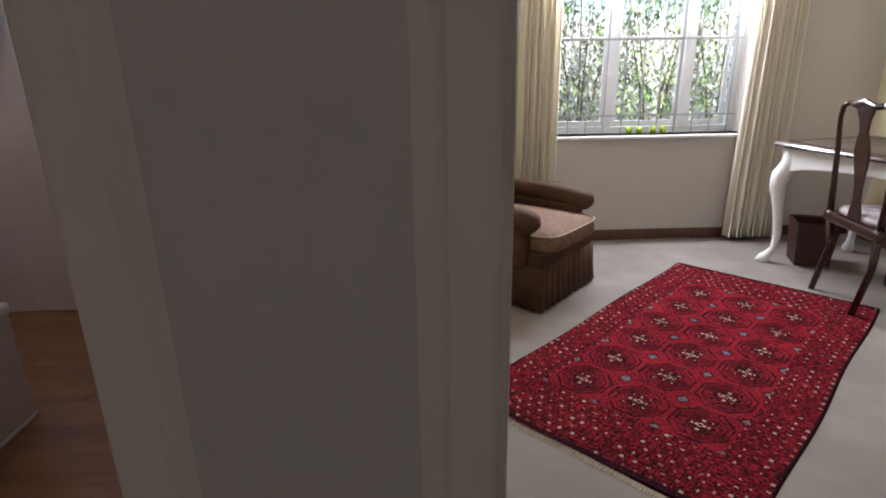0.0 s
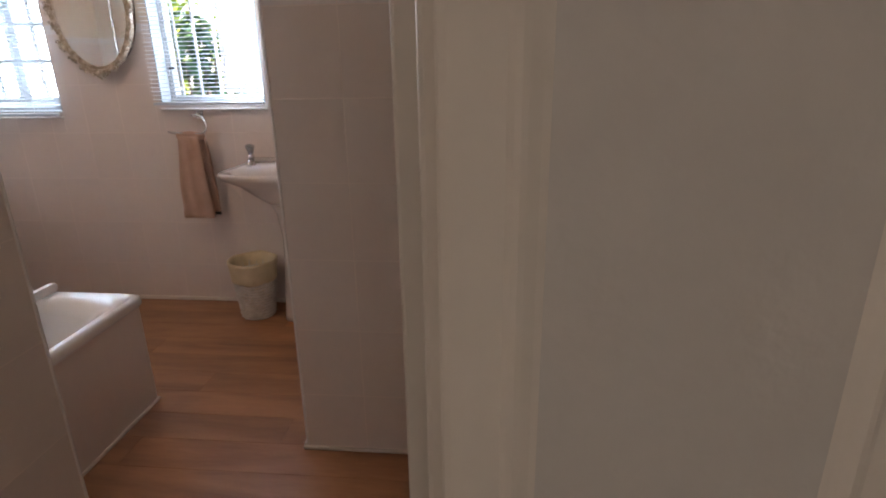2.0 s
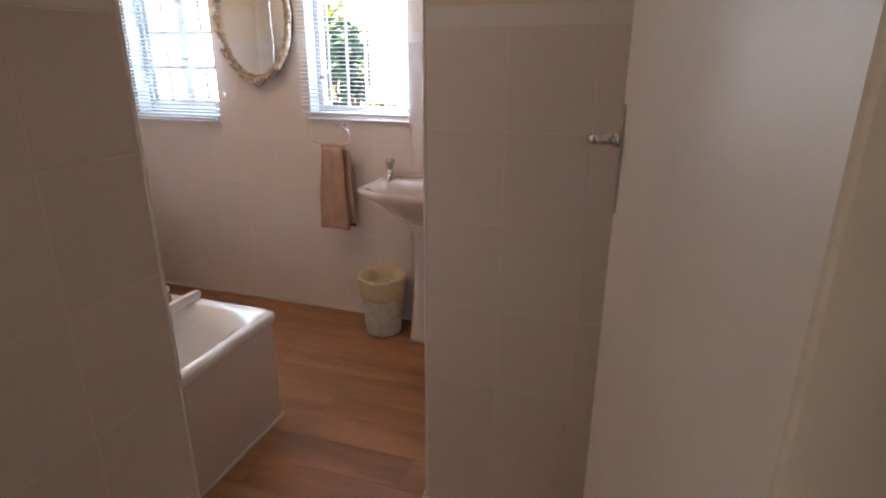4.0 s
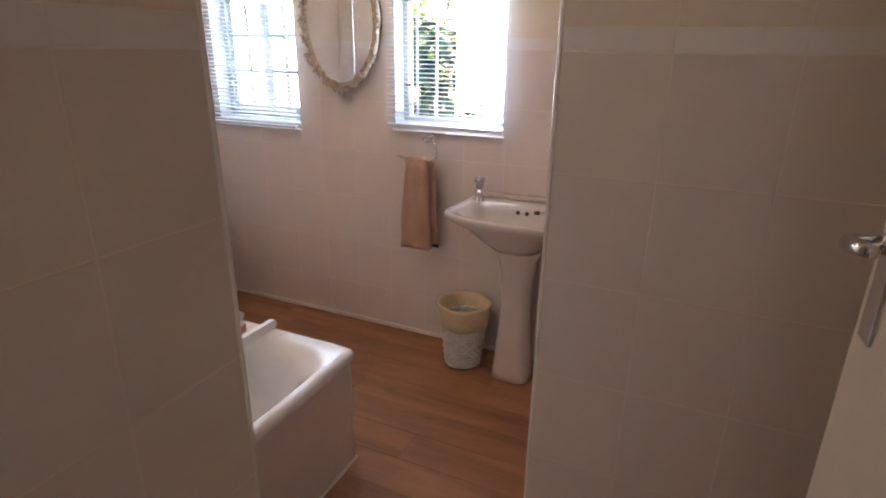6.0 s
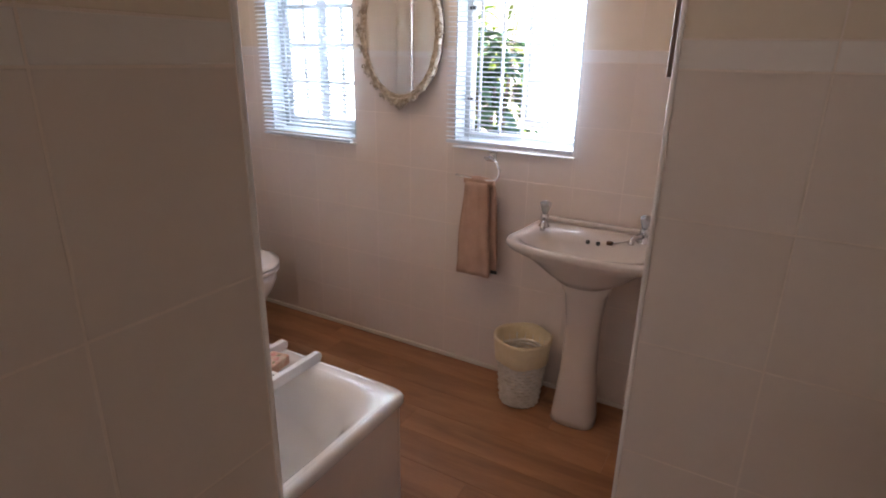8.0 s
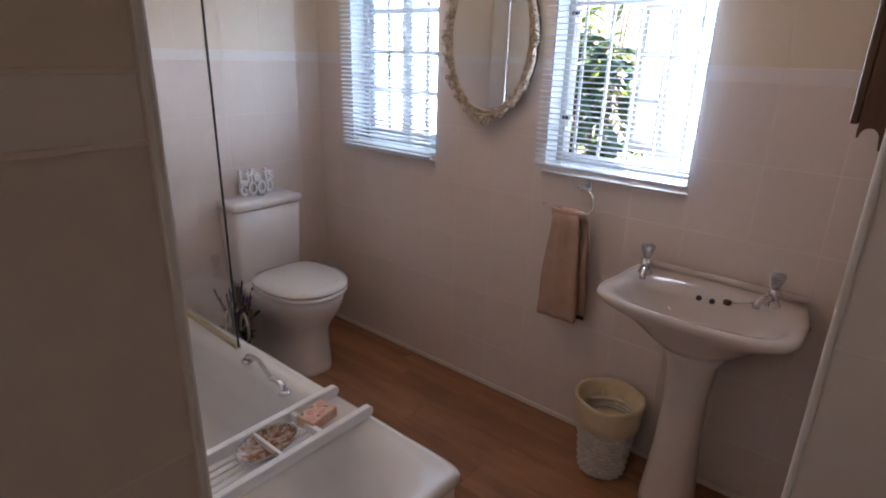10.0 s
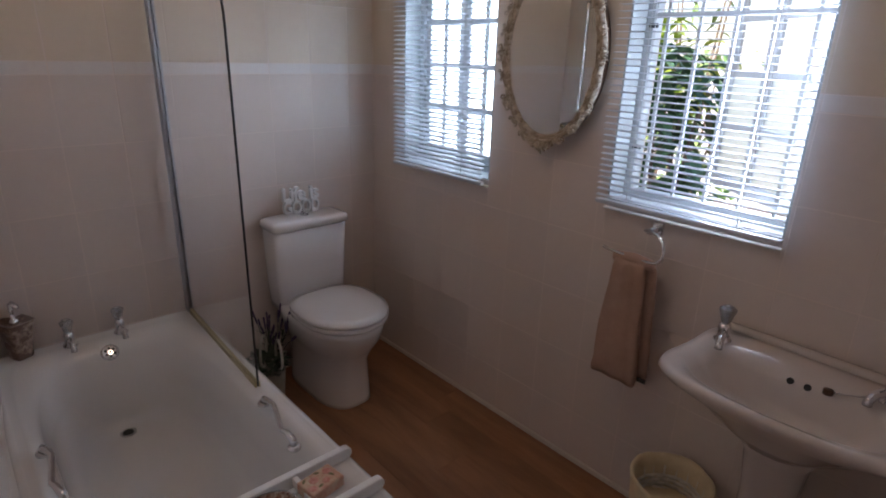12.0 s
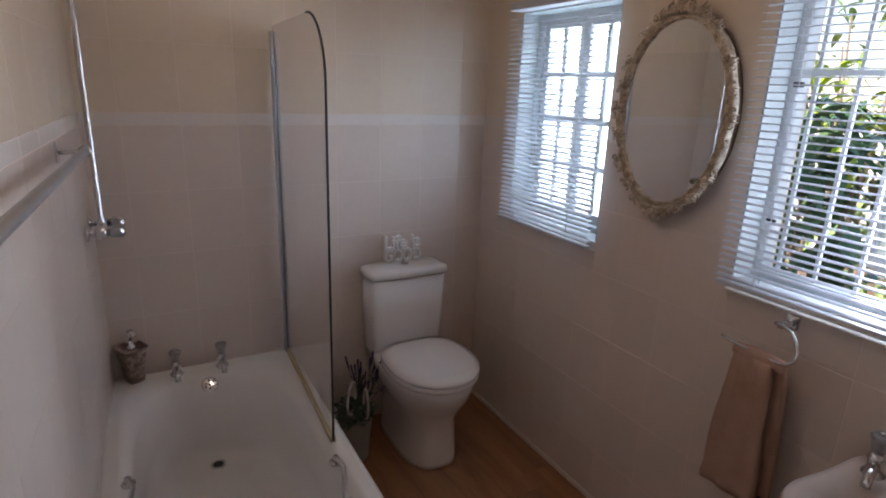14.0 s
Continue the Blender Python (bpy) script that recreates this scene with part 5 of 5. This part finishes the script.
def cushion(w, d, h, z, e=5.0, puff=0.02):
    bm = bmesh.new()
    n = 40
    loft(bm, [superellipse(0, 0, w * a, d * a2, z + zz, n, e) for a, a2, zz in ((0.94, 0.94, 0), (1, 1, h * 0.18), (1.0, 1.0, h * 0.5), (0.985, 0.985, h * 0.8), (0.9, 0.9, h), (0.6, 0.6, h + puff * 0.7), (0.2, 0.2, h + puff))])
    return bm


def armchair():
    ang = math.degrees(math.atan2(-0.67, 0.743))
    ux, uy = Vector((0.743, -0.67)), Vector((0.67, 0.743))
    c = Vector((4.07, -0.21)) + uy * 0.30 - ux * 0.31
    t = thing("armchair", (c.x, c.y, 0), ang, "low brown brocade armchair with rolled arms and a pleated skirt", "armchair")
    hw, hd = 0.30, 0.31
    bm = bmesh.new()
    rings = []
    for z, f in ((0.012, 1.03), (0.12, 1.0), (0.24, 0.985)):
        ring = []
        for k in range(200):
            u = k / 200 * 4
            s = u % 1
            sd = int(u)
            off = 0.006 * math.sin(k * math.tau / 5) * (1 if z < 0.2 else 0.4)
            a, b = (hd + off) * f, (hw + off) * f
            ring.append([(a, -b + 2 * b * s, z), (a - 2 * a * s, b, z), (-a, b - 2 * b * s, z), (-a + 2 * a * s, -b, z)][sd])
        rings.append(ring)
    loft(bm, rings)
    part("skirt", bm, M_VELVET, t, "pleated brown velvet skirt", smooth=True)
    part("base", boxes((-hd + 0.01, hd - 0.01, -hw + 0.01, hw - 0.01, 0.23, 0.32)), M_VELVET, t, bevel=0.012)
    part("seat_cushion", cushion(0.315, 0.275, 0.1, 0.315, 6), M_UPHOL, t, "brocade seat cushion", smooth=True).matrix_basis = pose(0.04, 0, 0)
    rim = [(0.04 + x, y, 0.405) for x, y, z in superellipse(0, 0, 0.313, 0.273, 0, 60, 6)]
    part("piping", tube(rim, 0.005, 6, closed=True), M_PIPE, t, "pale brocade piping", smooth=True)
    for s in (-1, 1):
        part("arm_panel", boxes((-hd, hd - 0.09, s * hw - 0.05 if s > 0 else -hw - 0.03, s * hw + 0.03 if s > 0 else -hw + 0.05, 0.24, 0.47)), M_VELVET, t, bevel=0.025)
        pts = [(-hd - 0.02, s * hw, 0.49), (-0.1, s * hw, 0.5), (0.1, s * hw, 0.498), (hd - 0.1, s * hw, 0.485), (hd - 0.05, s * hw, 0.475), (hd - 0.03, s * hw, 0.465)]
        part("arm", tube(pts, [0.05, 0.058, 0.06, 0.06, 0.05, 0.02], 18), M_VELVET, t, "rolled arm", smooth=True)
    bm = bmesh.new()
    loft(bm, [[(-hd - 0.06 + 0.02 - 0.1 * v + dx, y, 0.25 + 0.5 * v) for dx, y in ((0, -hw), (0.09, -hw + 0.02), (0.12, 0), (0.09, hw - 0.02), (0, hw), (-0.05, 0))] for v in (0, 0.3, 0.6, 0.9, 1.0)])
    part("backrest", bm, M_VELVET, t, smooth=True, bevel=0.03)


armchair()


def desk():
    t = thing("desk", (5.645, 0.49, 0), -77, "writing desk with a dark polished top and white cabriole legs", "desk")
    L, D = 1.25, 0.72
    bm = bmesh.new()
    loft(bm, [[(x, y, z) for x, y in ((-o, -o), (L + o, -o), (L + o, D + o), (-o, D + o))] for o, z in ((0.0, 0.735), (0.022, 0.742), (0.026, 0.752), (0.016, 0.762), (0.01, 0.766))])
    part("top", bm, M_MAHOG, t, "dark polished moulded top")
    part("top_inset", boxes((0.05, L - 0.05, 0.05, D - 0.05, 0.767, 0.7685)), M_INSET, t, "dark leather writing surface")
    def apron(length):
        prof = [(0, 0.734), (0, 0.6)]
        for k in range(13):
            u = k / 12
            prof.append((0.05 + (length - 0.1) * u, 0.6 + 0.055 * math.sin(math.pi * u) ** 0.7))
        prof += [(length, 0.6), (length, 0.734)]
        return prof
    for y in (0.02, D - 0.04):
        bm = bmesh.new()
        loft(bm, [[(0.04 + x, yy, z) for x, z in apron(L - 0.08)] for yy in (y, y + 0.02)])
        part("apron", bm, M_WHITE, t, "white arched apron", bevel=0.003)
    for x in (0.02, L - 0.04):
        bm = bmesh.new()
        loft(bm, [[(xx, 0.04 + yv, z) for yv, z in apron(D - 0.08)] for xx in (x, x + 0.02)])
        part("apron", bm, M_WHITE, t, "white arched apron", bevel=0.003)
    for x, y, sx, sy in ((0.05, 0.05, -1, -1), (L - 0.05, 0.05, 1, -1), (0.05, D - 0.05, -1, 1), (L - 0.05, D - 0.05, 1, 1)):
        dv = Vector((sx, sy, 0)).normalized()
        path = [(0.0, 0.73, 0.045), (0.0, 0.64, 0.046), (0.035, 0.56, 0.055), (0.045, 0.5, 0.046), (0.022, 0.36, 0.03), (0.0, 0.2, 0.023), (0.005, 0.1, 0.021), (0.03, 0.055, 0.027), (0.055, 0.025, 0.036), (0.06, 0.0, 0.034)]
        leg = part("leg", tube([Vector((x, y, z)) + dv * o for o, z, r in path], [r for o, z, r in path], 14), M_WHITE, t, "white cabriole leg", smooth=True)
        bm = bmesh.new()
        for k in range(3):
            a = math.atan2(sy, sx) + (k - 1) * 0.5
            q = Vector((x, y, 0)) + dv * 0.055
            tube([q + Vector((0, 0, 0.03)), q + Vector((math.cos(a) * 0.026, math.sin(a) * 0.026, 0.02)), q + Vector((math.cos(a) * 0.042, math.sin(a) * 0.042, 0.006))], [0.013, 0.014, 0.006], 8, bm)
        part("paw", bm, M_WHITE, leg, "carved paw foot", smooth=True)


desk()


def side_chair():
    t = thing("side_chair", (5.675, -0.165, 0), -6, "dark mahogany side chair with a vase splat pushed under the desk", "chair")
    hb, hf = 0.18, 0.23
    for s in (-1, 1):
        part("back_post", tube([(0.0, s * (hb + 0.02), 0.44), (-0.005, s * (hb + 0.03), 0.6), (-0.02, s * (hb + 0.035), 0.8), (-0.04, s * (hb + 0.03), 0.95), (-0.05, s * (hb + 0.005), 1.01), (-0.055, s * (hb - 0.05), 1.03)], [0.019, 0.016, 0.014, 0.013, 0.013, 0.014], 10), M_MAHOG, t, smooth=True)
        part("leg", tube([(0.0, s * (hb + 0.02), 0.46), (0.02, s * hb, 0.25), (-0.03, s * hb, 0.0)], [0.021, 0.018, 0.016], 10), M_MAHOG, t, "splayed rear leg", smooth=True)
        part("leg", tube([(0.4, s * hf, 0.44), (0.43, s * (hf + 0.015), 0.36), (0.415, s * hf, 0.2), (0.41, s * hf, 0.06), (0.43, s * (hf + 0.01), 0.0)], [0.03, 0.032, 0.02, 0.016, 0.024], 10), M_MAHOG, t, "front cabriole leg", smooth=True)
    part("crest_rail", tube([(-0.055, -hb + 0.05, 1.03), (-0.06, -0.07, 1.022), (-0.062, 0.0, 1.038), (-0.06, 0.07, 1.022), (-0.055, hb - 0.05, 1.03)], [0.014, 0.017, 0.02, 0.017, 0.014], 10), M_MAHOG, t, smooth=True)
    prof = [(0.05, 0.46), (0.045, 0.5), (0.028, 0.56), (0.03, 0.64), (0.052, 0.74), (0.06, 0.8), (0.045, 0.86), (0.03, 0.9), (0.042, 0.96), (0.075, 1.02)]
    bm = bmesh.new()
    loft(bm, [[(x - 0.06 * ((z - 0.46) / 0.57) ** 1.3, y, z) for x, y in ((-0.006, -w), (0.006, -w), (0.006, w), (-0.006, w))] for w, z in prof])
    part("splat", bm, M_MAHOG, t, "vase shaped splat", bevel=0.003)
    part("seat_frame", boxes((-0.02, 0.42, -hf, hf, 0.4, 0.45)), M_MAHOG, t, bevel=0.01)
    part("seat", cushion(0.2, 0.21, 0.04, 0.451, 4, 0.012), M_SEAT, t, "padded floral seat", smooth=True).matrix_basis = pose(0.2, 0, 0)


side_chair()


def paper_bin():
    t = thing("paper_bin", (5.93, 0.45, 0), -20, "dark oxblood leather paper bin under the desk", "waste bin")
    bm = bmesh.new()
    loft(bm, [[(a * x, a * y, z) for x, y in ((-1, -1), (1, -1), (1, 1), (-1, 1))] for a, z in ((0.095, 0), (0.115, 0.27), (0.118, 0.275), (0.105, 0.275), (0.088, 0.02))])
    part("body", bm, M_BIN, t, bevel=0.004)
    rim = [(x, y, 0.276) for x, y, z in superellipse(0, 0, 0.115, 0.115, 0, 40, 12)]
    part("rim", tube(rim, 0.004, 6, closed=True), M_BIN, t, smooth=True)


paper_bin()


# ---- wall tiles, planks and beads ----
TILE_MESH = {}
TW, TH, JOINT, THK, DROP = 0.2, 0.245, 0.0022, 0.006, 0.025


def tile_mesh(w, h):
    key = (round(w, 3), round(h, 3))
    if key not in TILE_MESH:
        bm = bmesh.new()
        c = 0.0012
        loft(bm, [[(c, -THK, c), (w - c, -THK, c), (w - c, -THK, h - c), (c, -THK, h - c)],
                  [(0, -THK + 0.0008, 0), (w, -THK + 0.0008, 0), (w, -THK + 0.0008, h), (0, -THK + 0.0008, h)],
                  [(0, 0, 0), (w, 0, 0), (w, 0, h), (0, 0, h)]], caps=(True, False))
        bmesh.ops.recalc_face_normals(bm, faces=bm.faces)
        me = bpy.data.meshes.new("tile")
        bm.to_mesh(me)
        bm.free()
        TILE_MESH[key] = me
    return TILE_MESH[key]


def cut(rect, holes):
    out = [rect]
    for ha, hb, hc, hd in holes:
        nxt = []
        for a, b, c, d in out:
            if a >= hb or b <= ha or c >= hd or d <= hc:
                nxt.append((a, b, c, d))
                continue
            if a < ha:
                nxt.append((a, ha, c, d))
            if b > hb:
                nxt.append((hb, b, c, d))
            m, n = max(a, ha), min(b, hb)
            if c < hc:
                nxt.append((m, n, c, hc))
            if d > hd:
                nxt.append((m, n, hd, d))
        out = nxt
    return out


VARIANT = {}


def tile_wall(owner, origin, yaw, length, z_rows, holes=(), shift=0.0, upright=JOINT):
    """Tiles on a wall that starts at origin and runs along yaw; its face looks to the right of that way."""
    base = pose(*origin, 0, 0, yaw)
    rnd = random.Random(int(length * 1000))
    for z0, z1, name, mat, tw in z_rows:
        x = -shift
        while x < length - 0.004:
            last = length - (x + tw) < 0.04
            wide = length - x if last else tw
            for a, b, c, d in cut((max(x, 0), min(x + wide, length), z0, z1), holes):
                w, h = b - a - upright, d - c - JOINT
                if w < 0.004 or h < 0.004:
                    continue
                me = tile_mesh(w, h)
                key = (me.name, mat.name)
                if key not in VARIANT:
                    m2 = me.copy()
                    m2.materials.append(mat)
                    VARIANT[key] = m2
                o = new(name, VARIANT[key])
                o.parent = owner
                o.matrix_basis = base @ pose(a + upright / 2, rnd.uniform(0.0, 0.0004), c + JOINT / 2, rnd.uniform(-0.05, 0.05), 0, rnd.uniform(-0.06, 0.06))
            x += wide + (1.0 if last else 0.0)


ROWS = [(max(k * TH - DROP, 0.012), (k + 1) * TH - DROP, "tile", M_TILE, TW) for k in range(6)]
Z0 = 6 * TH - DROP + 0.045
ROWS += [(Z0 - 0.045, Z0, "border_tile", M_BORDER, TW)]
ROWS += [(Z0 + k * TH, min(Z0 + (k + 1) * TH, H - 0.002), "tile", M_TILE_UP, TW) for k in range(5) if Z0 + k * TH < H - 0.02]
SL = math.degrees(math.atan2(YC - YS, XP - XW))
tile_wall(wall_north, (XW, YN + 0.006, 0), 0, XE - XW, ROWS, [(W1[0] - XW, W1[1] - XW, W1[2], W1[3]), (W2[0] - XW, W2[1] - XW, W2[2], W2[3])], 0.05, 0.001)
tile_wall(wall_pier, (XE, YP, 0), 0, XB - XE, [(a, b, n, m, 0.21) for a, b, n, m, w in ROWS], (), 0.0)
tile_wall(wall_pier, (XE, YN, 0), -90, YN - YP, ROWS, (), 0.03)
tile_wall(wall_south, (XP, YC, 0), 180 + SL, math.hypot(XP - XW, YC - YS), ROWS, (), 0.0)
tile_wall(wall_south, (XP, YH1 + 0.002, 0), 90, YC - YH1 - 0.002, ROWS, (), 0.135)
tile_wall(wall_west, (XW, YS, 0), 90, YN - YS, ROWS, (), 0.07)
structure("baseboard_bathroom", boxes((XW, XE - 0.001, YN - 0.010, YN - 0.0002, 0.0005, 0.022), (XE - 0.018, XE - 0.0065, YP - 0.006, YN - 0.0105, 0.0005, 0.02), (XE - 0.018, XB - 0.001, YP - 0.018, YP - 0.0065, 0.0005, 0.012),
                                       (XP + 0.0065, XP + 0.018, YH1 + 0.01, YC, 0.0005, 0.012)), M_SKIRT, bevel=0.003)
structure("corner_trim", boxes((XE - 0.0085, XE + 0.0005, YP - 0.009, YP - 0.0005, 0.013, H - 0.002), (XP - 0.001, XP + 0.0085, YC + 0.0005, YC + 0.009, 0.013, H - 0.002)), M_BORDER, bevel=0.003)

PLANK = {}
pw, pl = 0.152, 1.22
rnd = random.Random(9)
y = YN - 0.001
while y > YH0 + 0.12:
    x = XW + 0.002 - rnd.uniform(0, 1.1)
    while x < XB:
        a, b = max(x, XW + 0.002), min(x + pl, XB - 0.002)
        if b - a > 0.02:
            L = round(b - a - 0.0008, 3)
            if L not in PLANK:
                bm = bmesh.new()
                loft(bm, [[(0, 0, 0), (L, 0, 0), (L, -pw + 0.0008, 0), (0, -pw + 0.0008, 0)], [(0, 0, 0.0022), (L, 0, 0.0022), (L, -pw + 0.0008, 0.0022), (0, -pw + 0.0008, 0.0022)], [(0.0008, -0.0008, 0.003), (L - 0.0008, -0.0008, 0.003), (L - 0.0008, -pw + 0.0016, 0.003), (0.0008, -pw + 0.0016, 0.003)]])
                bmesh.ops.recalc_face_normals(bm, faces=bm.faces)
                me = bpy.data.meshes.new("plank")
                bm.to_mesh(me)
                bm.free()
                me.materials.append(M_FLOOR)
                PLANK[L] = me
            o = new("plank", PLANK[L])
            o.parent = floor_bathroom
            o.matrix_basis = pose(a, y, -0.0035)
        x += pl
    y -= pw
